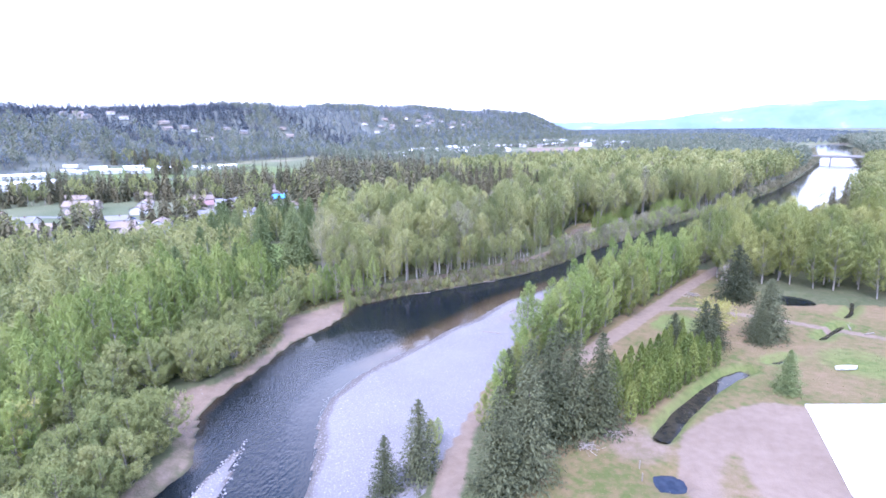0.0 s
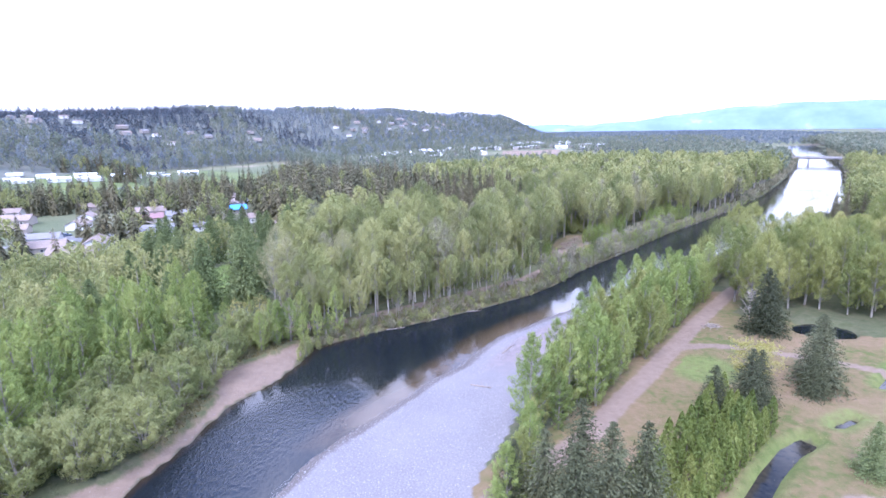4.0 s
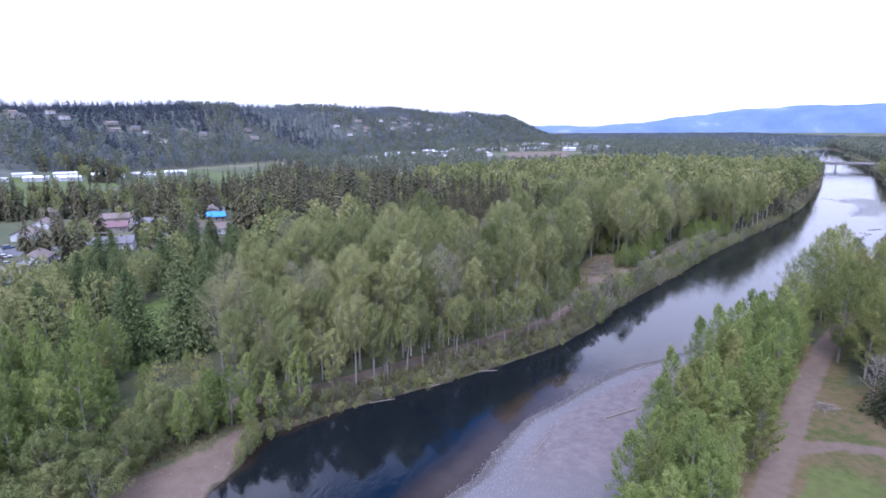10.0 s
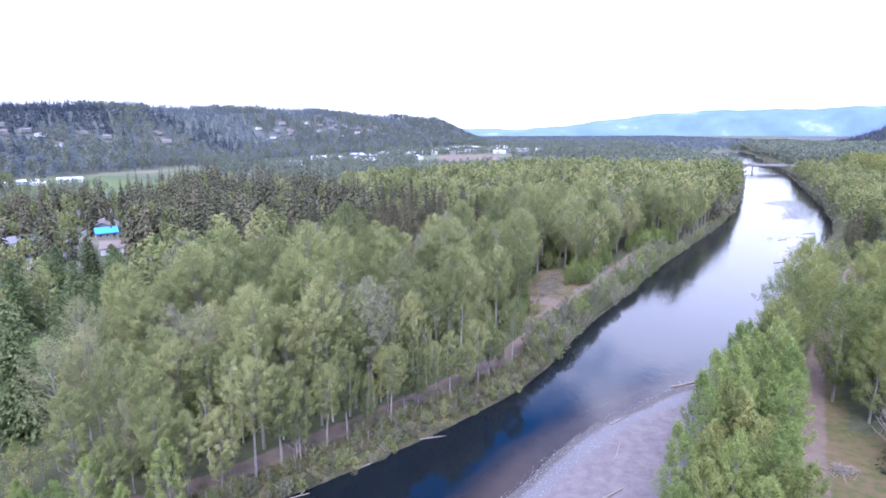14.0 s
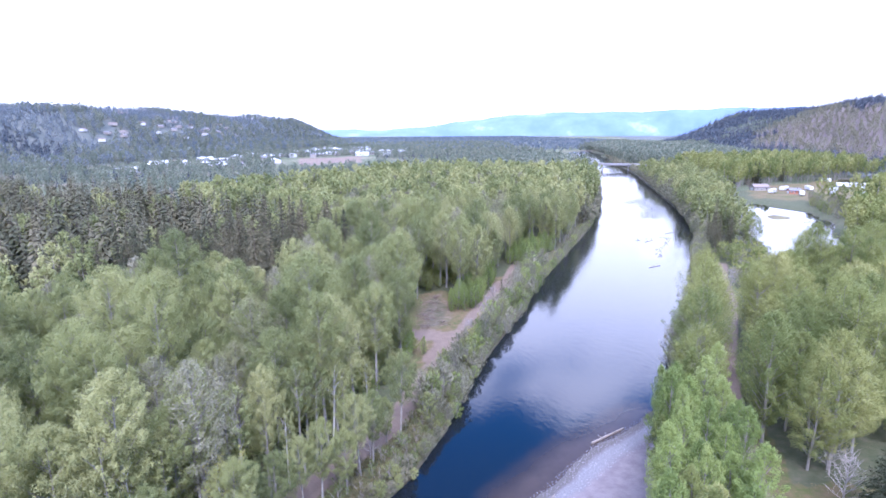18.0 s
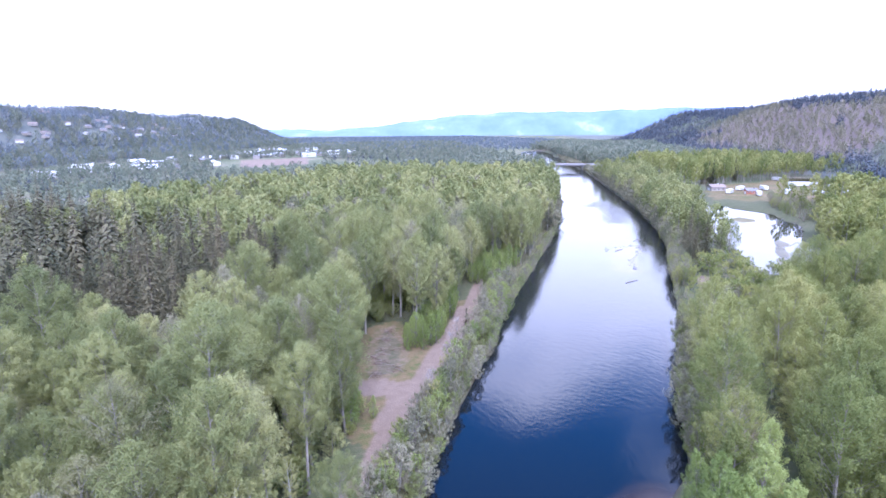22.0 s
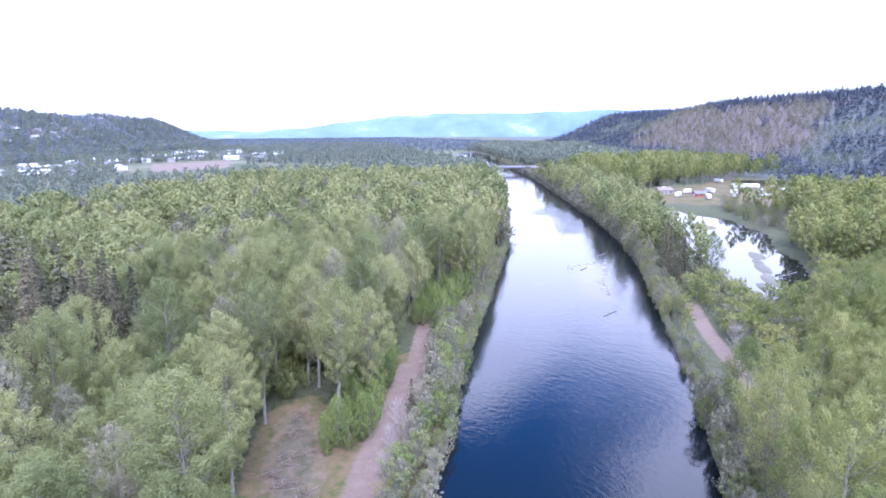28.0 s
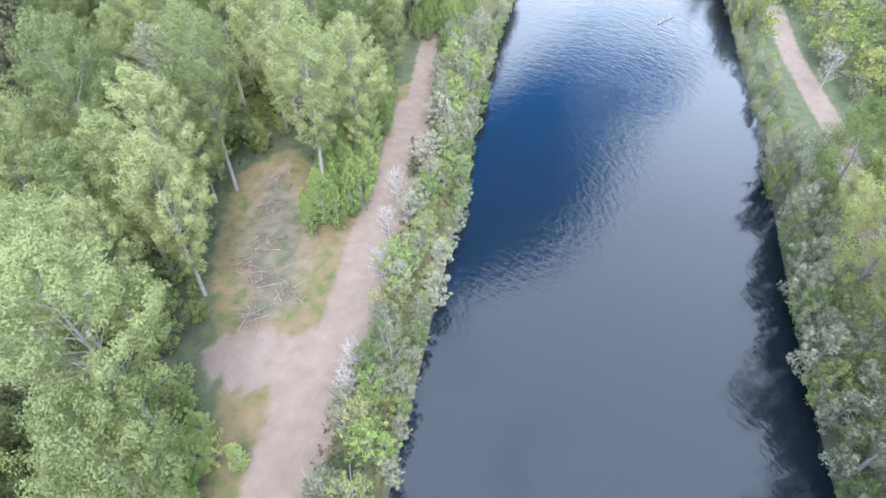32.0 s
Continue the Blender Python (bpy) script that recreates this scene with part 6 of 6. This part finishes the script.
# dark clipped columns at the village's edge
DARK_COLUMN = [tree_thing("dark_cypress_tree", *column(660 + k, 9.0, 1.5, 700, 0.3), M_FIR, M_DARKBARK, "dark columnar evergreen in a short row by the houses", "dark columns") for k in range(1)]
for n in range(4):
    m = stand(-192 + 4.2 * n, 197 + 1.2 * n, 0.95 + 0.06 * (n % 2), n)
    if n == 0:
        DARK_COLUMN[0].matrix_basis = m
    else:
        copy_thing_at(DARK_COLUMN[0], m)

# ---- bridge ----
bridge = tagged(new("road_bridge"), "low concrete road bridge on piers across the river", "bridge")
bridge.matrix_basis = pose(462, 672, 0, 0, 0, -35)
part("deck", box(-48, 48, -5, 5, 6.6, 7.5, 0.08), M_CONCRETE, bridge)
for s in (-1, 1):
    part("girder", box(-48, 48, s * 3.2 - 0.4, s * 3.2 + 0.4, 5.4, 6.6), M_CONCRETE, bridge)
    part("parapet", box(-48, 48, s * 4.8 - 0.15, s * 4.8 + 0.15, 7.5, 8.4, 0.04), M_CONCRETE, bridge)
    part("abutment", box(s * 48 - 2.5, s * 48 + 2.5, -5.5, 5.5, -1, 6.6, 0.1), M_CONCRETE, bridge)
for x in (-16, 16):
    part("pier", box(x - 0.9, x + 0.9, -4, 4, -2.2, 5.4, 0.25), M_CONCRETE, bridge)


# ---- camp by the pond ----
def caravan(w, d, h, body_m, label):
    e = new("caravan")
    b = part("body", box(-w / 2, w / 2, -d / 2, d / 2, 0.55, h, 0.22), body_m, e)
    for x in (-w * 0.3, 0.0, w * 0.3):
        part("window", box(x - 0.5, x + 0.5, -d / 2 - 0.03, -d / 2 + 0.03, 1.5, 2.1, 0.02), M_GLASS, b)
    part("door", box(w * 0.42 - 0.6, w * 0.42, -d / 2 - 0.04, -d / 2 + 0.03, 0.7, 2.4, 0.02), M_STEEL, b)
    for x in (-0.6, 0.6):
        for s in (-1, 1):
            part("wheel", rod((x, s * d / 2 - 0.25, 0.35), (x, s * d / 2 - 0.02, 0.35), 0.35, None, 14), M_RUBBER, e)
    part("drawbar", rod((w / 2 - 0.2, 0, 0.5), (w / 2 + 1.2, 0, 0.45), 0.06), M_STEEL, e)
    return tagged(e, label, "caravan", "camp caravans")


cv = caravan(8, 2.6, 3.0, M_BOAT, "white caravan parked on the grass by the pond")
cl = caravan(22, 4.5, 3.6, M_BOAT, "long white mobile home at the camp")
for x, y, a in [(404, 401, 20), (409, 380, 40), (428, 410, 10), (446, 402, 60), (455, 388, 15), (474, 378, 30), (532, 449, 80), (520, 392, 10), (436, 376, 25), (470, 352, 50), (496, 372, 5), (425, 430, 15)]:
    put(cv, x, y, a, 1.15)
put(cl, 504, 407, -35)
put(cl, 462, 366, -25, 0.6)
put(house(8, 5, 2.8, 1.4, M_ORANGE, M_GREYROOF, "rust-red hut with a grey roof at the camp", ""), 416, 392, -30)
put(house(12, 8, 3, 2, M_TANWALL, M_BROWNROOF, "tan cabin with a brown roof at the camp", ""), 412, 420, -20)
# clipped hedges and dark firs behind the camp
hedge = tagged(new("conifer_hedge", mesh_of("conifer_hedge", *join([(np.array(c[0][0]) * (1, 1, 0.8) + (i * 1.7, 0, 0), c[0][1]) for i, c in enumerate([column(700 + k, 6.5, 1.6, 120, 0.6) for k in range(26)])]), M_FIR)), "dark clipped conifer hedge behind the camp", "hedge", "camp hedges")
for n, (x, y, a) in enumerate([(515, 425, -40), (540, 380, -60), (520, 340, -50)]):
    h = hedge if n == 0 else new("conifer_hedge", hedge.data)
    tagged(h, hedge["label"], "hedge", "camp hedges")
    h.matrix_basis = stand(x, y, 1.0, radians(a))
for n, (x, y) in enumerate([(440, 455), (448, 462), (455, 458), (462, 468), (432, 462), (470, 475), (500, 470), (545, 340), (550, 330), (540, 322), (556, 345)]):
    copy_thing_at(FIR[n % 4], stand(x, y, 0.85, n))
put_sh = scatter([(345, 325), (312, 280), (280, 258), (300, 235), (360, 270), (400, 325), (375, 350)], 6.5, 82, lambda x, y: ~inside(POND, x, y))
plant([copy_thing_at(s, pose(0, 0, 0)) for s in EDGE], put_sh, 83, 0.7, 1.2)
M_MUD = plain_mat("pond_mud", (0.10, 0.09, 0.06), 0.8, 0.4, 0.8)
# mud and grass islets in the pond, drift logs
for n, (x, y, w, d) in enumerate([(303, 314, 9, 6), (258, 262, 8, 3), (240, 250, 10, 2.5), (226, 240, 9, 2.5), (215, 236, 6, 2), (248, 256, 5, 2)]):
    rg = np.random.default_rng(90 + n)
    a = np.linspace(0, 2 * np.pi, 17)[:-1]
    ring = lambda f, z: np.stack([w * f * np.cos(a) * (1 + 0.2 * np.sin(3 * a + n)), d * f * np.sin(a), np.full(16, z)], 1)
    v = np.concatenate([ring(1.1, -0.5), ring(0.95, 0.05), ring(0.5, 0.35), [[0, 0, 0.45]]])
    f = [(i + 16 * k, (i + 1) % 16 + 16 * k, (i + 1) % 16 + 16 * (k + 1), i + 16 * (k + 1)) for k in range(2) for i in range(16)] + [(i + 32, (i + 1) % 16 + 32, 48, 48) for i in range(16)]
    m = bpy.data.meshes.new("mud_islet"); m.from_pydata(v.tolist(), [], [tuple(dict.fromkeys(q)) for q in f]); m.materials.append(M_GRASS if n == 0 else M_MUD)
    o = tagged(new("mud_islet", m), "low grassy mud islet in the pond", "islet", "pond islets")
    o.matrix_basis = pose(x, y, 0.35, 0, 0, 40)


def log(x0, y0, x1, y1, r, z=None, label="weathered grey drift log lying on the ground"):
    z0, z1 = (float(land(np.array([x]), np.array([y]))[0]) if z is None else z for x, y in ((x0, y0), (x1, y1)))
    rg = random.Random(int(x0 * 7 + y0))
    bm = rod((x0, y0, z0 + r * 0.7), (x1, y1, z1 + r * 0.7), r, None, 9, r * 0.6)
    for k in range(3):
        f = rg.uniform(0.3, 0.95)
        c = Vector((x0 + (x1 - x0) * f, y0 + (y1 - y0) * f, z0 + (z1 - z0) * f + r * 0.7))
        rod(c, c + Vector((rg.uniform(-1, 1), rg.uniform(-1, 1), rg.uniform(0.2, 0.9))), r * 0.35, bm, 6, 0.02)
    ob = part("drift_log", bm, M_TIMBER)
    tagged(ob, label, "log", "drift logs")


for x0, y0, x1, y1, r in [(58, 151.5, 66, 153.5, 0.22), (40, 139, 45, 142, 0.16), (28, 118, 34, 121, 0.18), (36, 128, 39, 133, 0.12), (14, 108, 17, 113, 0.14), (45, 127, 52, 131, 0.2), (6, 92, 10, 90, 0.16)]:
    log(x0, y0, x1, y1, r)
for x0, y0, x1, y1 in [(-29, 117, -25, 120), (-14, 125, -9.5, 126.5), (-3, 131.5, 1.5, 134), (7, 138.5, 11, 139), (48, 181, 51, 182)]:
    log(x0, y0, x1, y1, 0.13, 0.02, "pale fallen trunk lying in the water's edge")
for x0, y0, x1, y1 in [(258, 258, 270, 262), (232, 240, 244, 240), (300, 296, 310, 296), (150, 245, 156, 246), (205, 298, 213, 300), (182, 285, 188, 287)]:
    log(x0, y0, x1, y1, 0.15, 0.25 if x0 > 220 else -0.02, "dark snag stranded in shallow water")


# brush piles of cut branches
def brush(x, y, r, n, seed, label, wood=(M_TIMBER, M_BONE)):
    rg = random.Random(seed)
    e = tagged(new("brush_pile"), label, "brush pile", "brush piles")
    e.matrix_basis = Matrix.Translation((x, y, float(land(np.array([x]), np.array([y]))[0])))
    for k in range(n):
        a, d = rg.uniform(0, 6.28), rg.uniform(0, r * 0.8)
        c = Vector((math.cos(a) * d, math.sin(a) * d, rg.uniform(0.05, 0.9) * (1 - d / r)))
        b = rg.uniform(0, 3.14)
        v = Vector((math.cos(b), math.sin(b), rg.uniform(-0.15, 0.25))) * rg.uniform(0.6, 1.5)
        part("branch", rod(c - v, c + v, rg.uniform(0.025, 0.07), None, 5, 0.02), wood[0] if k % 3 else wood[1], e)


brush(66.6, 120.4, 2.6, 46, 1, "heap of grey cut branches beside the dirt road")
brush(21, 41, 2.2, 30, 2, "heap of dead branches below the spruces")
brush(26, 45, 1.8, 24, 3, "heap of dead branches below the spruces")
for n, (x, y) in enumerate([(49, 211), (52, 216), (55, 222), (51, 219), (57, 228), (60, 233), (54, 212)]):
    brush(x, y, 3.0, 26, 10 + n, "brown slash of felled branches in the clearing", (M_SLASH, M_TIMBER))

# ---- farmyard ----
def sheet():
    p = resample(SHEET + [SHEET[0]], 1.6)
    bm = bmesh.new()
    vs = [bm.verts.new((x, y, float(z))) for (x, y), z in zip(p[:-1], land(p[:-1, 0], p[:-1, 1]) + 0.16)]
    f = bm.faces.new(vs)
    ext = bmesh.ops.extrude_face_region(bm, geom=[f])
    bmesh.ops.translate(bm, verts=[v for v in ext["geom"] if isinstance(v, bmesh.types.BMVert)], vec=(0, 0, -0.3))
    bmesh.ops.recalc_face_normals(bm, faces=bm.faces[:])
    return tagged(part("plastic_sheet", bm, M_SHEET), "large white plastic sheet spread over the field", "sheet")


sheet()
boat = tagged(new("rowing_boat"), "small white rowing boat lying on the grass", "boat")
bm = bmesh.new()
st = [(-2.0, 0.55, 0.5), (-1.2, 0.75, 0.55), (0, 0.8, 0.55), (1.2, 0.6, 0.6), (2.1, 0.06, 0.75)]
rings = [[bm.verts.new((x, s * w, z)) for s, w, z in ((-1, hw, hz), (-1, hw * 0.7, 0.12), (0, 0, 0.02), (1, hw * 0.7, 0.12), (1, hw, hz))] for x, hw, hz in st]
for a, b in zip(rings, rings[1:]):
    for i in range(4):
        bm.faces.new((a[i], a[i + 1], b[i + 1], b[i]))
bm.faces.new(rings[0])
hull = part("hull", bm, M_BOAT, boat)
hull.modifiers.new("thickness", "SOLIDIFY").thickness = 0.05
for x in (-1.1, 0.3):
    part("thwart", box(x - 0.15, x + 0.15, -0.68, 0.68, 0.38, 0.43, 0.01), M_TIMBER, boat)
boat.matrix_basis = stand(79, 71, 1.05, 0.1)
post = part("field_post", box(-0.07, 0.07, -0.07, 0.07, 0, 1.4, 0.01), M_TIMBER)
for n, (x, y) in enumerate([(27, 33), (27.5, 36), (84, 64), (88, 63), (92, 66)]):
    o = post if n == 0 else new("field_post", post.data)
    tagged(o, "short weathered timber post in the grass", "post", "field posts")
    o.matrix_basis = stand(x, y, 1.0, n)
for n, (x, y, a) in enumerate([(94, 93, 20), (98, 91, 60), (83, 62, 0), (88, 61, 10)]):
    log(x, y, x + 3 * math.cos(a), y + 3 * math.sin(a), 0.18, None, "pale cut timber lying beside the ditch")


# ---- cobbles on the gravel bar ----
def stones(name, poly, step, lo, hi, seed, label, keep=None):
    pts = scatter(poly, step, seed, keep)
    rg = np.random.default_rng(seed)
    t = np.array([(1, 0, 0), (0, 1, 0), (-1, 0, 0), (0, -1, 0), (0, 0, 0.6), (0.7, 0.7, -0.3), (-0.7, 0.7, -0.3), (-0.7, -0.7, -0.3), (0.7, -0.7, -0.3)])
    f = np.array([(0, 1, 4), (1, 2, 4), (2, 3, 4), (3, 0, 4), (0, 5, 1), (1, 6, 2), (2, 7, 3), (3, 8, 0)])
    n = len(pts)
    s = rg.uniform(lo, hi, n)[:, None, None] * rg.uniform(0.6, 1.2, (n, 1, 3))
    a = rg.uniform(0, 6.28, n)
    v = (t[None] + rg.normal(0, 0.12, (n, 9, 3))) * s
    x = v[..., 0] * np.cos(a)[:, None] - v[..., 1] * np.sin(a)[:, None] + pts[:, 0, None]
    y = v[..., 0] * np.sin(a)[:, None] + v[..., 1] * np.cos(a)[:, None] + pts[:, 1, None]
    z = v[..., 2] + land(pts[:, 0], pts[:, 1])[:, None] + 0.02
    m = mesh_of(name, np.stack([x, y, z], 2).reshape(-1, 3), (f[None] + 9 * np.arange(n)[:, None, None]).reshape(-1, 3), M_COBBLE)
    tagged(new(name, m), label, "stones", kind="stuff")


a = Mat("cobble")
a.color(a.ramp(a.n.new("ShaderNodeNewGeometry").outputs["Random Per Island"], [(0.0, (0.10, 0.092, 0.092)), (0.5, (0.155, 0.146, 0.148)), (1.0, (0.225, 0.214, 0.216))]), 0.85)
a.bump(a.noise(9.0), 0.3, 0.03)
M_COBBLE = a.m
stones("bar_cobbles", BAR, 0.5, 0.05, 0.13, 85, "rounded grey cobbles of the gravel bar", lambda x, y: (dist(RIVER, x, y, True) < 6 + 2.5 * wavy(x, y, 9)) | (y < 92))
stones("beach_cobbles", BEACH, 1.7, 0.05, 0.13, 86, "grey cobbles of the small beach")
stones("islet_cobbles", ISLET, 0.6, 0.1, 0.24, 87, "grey cobbles of the low gravel islet")


# ---- grass tufts and undergrowth ----
def tufts(name, poly, step, size, seed, mat, label, keep=None, per=5):
    p = scatter(poly, step, seed, keep)
    rg = np.random.default_rng(seed)
    z = land(p[:, 0], p[:, 1])
    c = np.repeat(np.stack([p[:, 0], p[:, 1], z], 1), per, 0) + rg.normal(0, step * 0.3, (len(p) * per, 3)) * (1, 1, 0) + (0, 0, size * 0.5)
    tagged(new(name, mesh_of(name, *blades(rg, c, np.tile((0.0, 0.0, 1.0), (len(c), 1)), np.full(len(c), size), 0.35), mat)), label, "grass", kind="stuff")


STRIP = LEFT_BANK[7:25] + TRAIL[::-1]
tufts("bank_grass", STRIP, 0.8, 0.32, 88, M_GRASS, "rough grass on the bank between trail and river", lambda x, y: (dist(TRAIL, x, y) > 2.3) & (dist(RIVER, x, y, True) > 0.5) & (y < 262) & ~inside(BEACH, x, y) & (dist(BEACH, x, y, True) > 0.6))
tufts("field_grass", FIELD, 2.4, 0.15, 89, M_GRASS, "short rough grass of the field", lambda x, y: (y > 18) & (x < 100) & (dist(DRIVE, x, y) > 4) & ~inside(YARD, x, y) & (dist(YARD, x, y, True) > 5) & ~inside(SHEET, x, y) & (dist(SIDE_ROAD, x, y) > 2) & (dist(DIRT_ROAD, x, y) > 2.4) & (dist(DITCH, x, y) > 1.8) & (np.hypot(x - 31, y - 33.5) > 3.2), 4)
tufts("wood_undergrowth", LEFT_WOOD[:16] + [(60, 300), (0, 260), (-50, 190), (-50, 150)], 1.2, 0.24, 90, M_GRASS, "low green undergrowth below the trees", lambda x, y: free_of_ways(x, y, 6.5) & (dist(LANDING, x, y, True) > 3) & (dist(DEBRIS, x, y, True) > 2.5) & (dist(TRAIL, x, y) < 26))

# ---- rows of stones across the far river ----
def ridge(name, line, seed, label):
    p = resample(line, 0.9)
    rg = np.random.default_rng(seed)
    bm = bmesh.new()
    for x, y in p:
        if rg.uniform() < 0.8:
            bmesh.ops.create_icosphere(bm, subdivisions=1, radius=1.0, matrix=Matrix.LocRotScale((x + rg.normal(0, 0.8), y + rg.normal(0, 0.8), -0.05), Euler((0, 0, rg.uniform(0, 6))), (rg.uniform(0.3, 0.8), rg.uniform(0.3, 0.6), rg.uniform(0.15, 0.32))))
    o = part(name, bm, M_COBBLE)
    tagged(o, label, "stones", kind="stuff")


ridge("stone_riffle", [(261, 421), (266, 407), (264, 390), (256, 372), (244, 357), (228, 340)], 95, "low line of dark stones across the river")
ridge("shoal_stones", [(176, 284), (183, 292), (199, 290), (190, 280), (178, 270), (165, 257)], 96, "scattered dark stones on a shoal in the river")
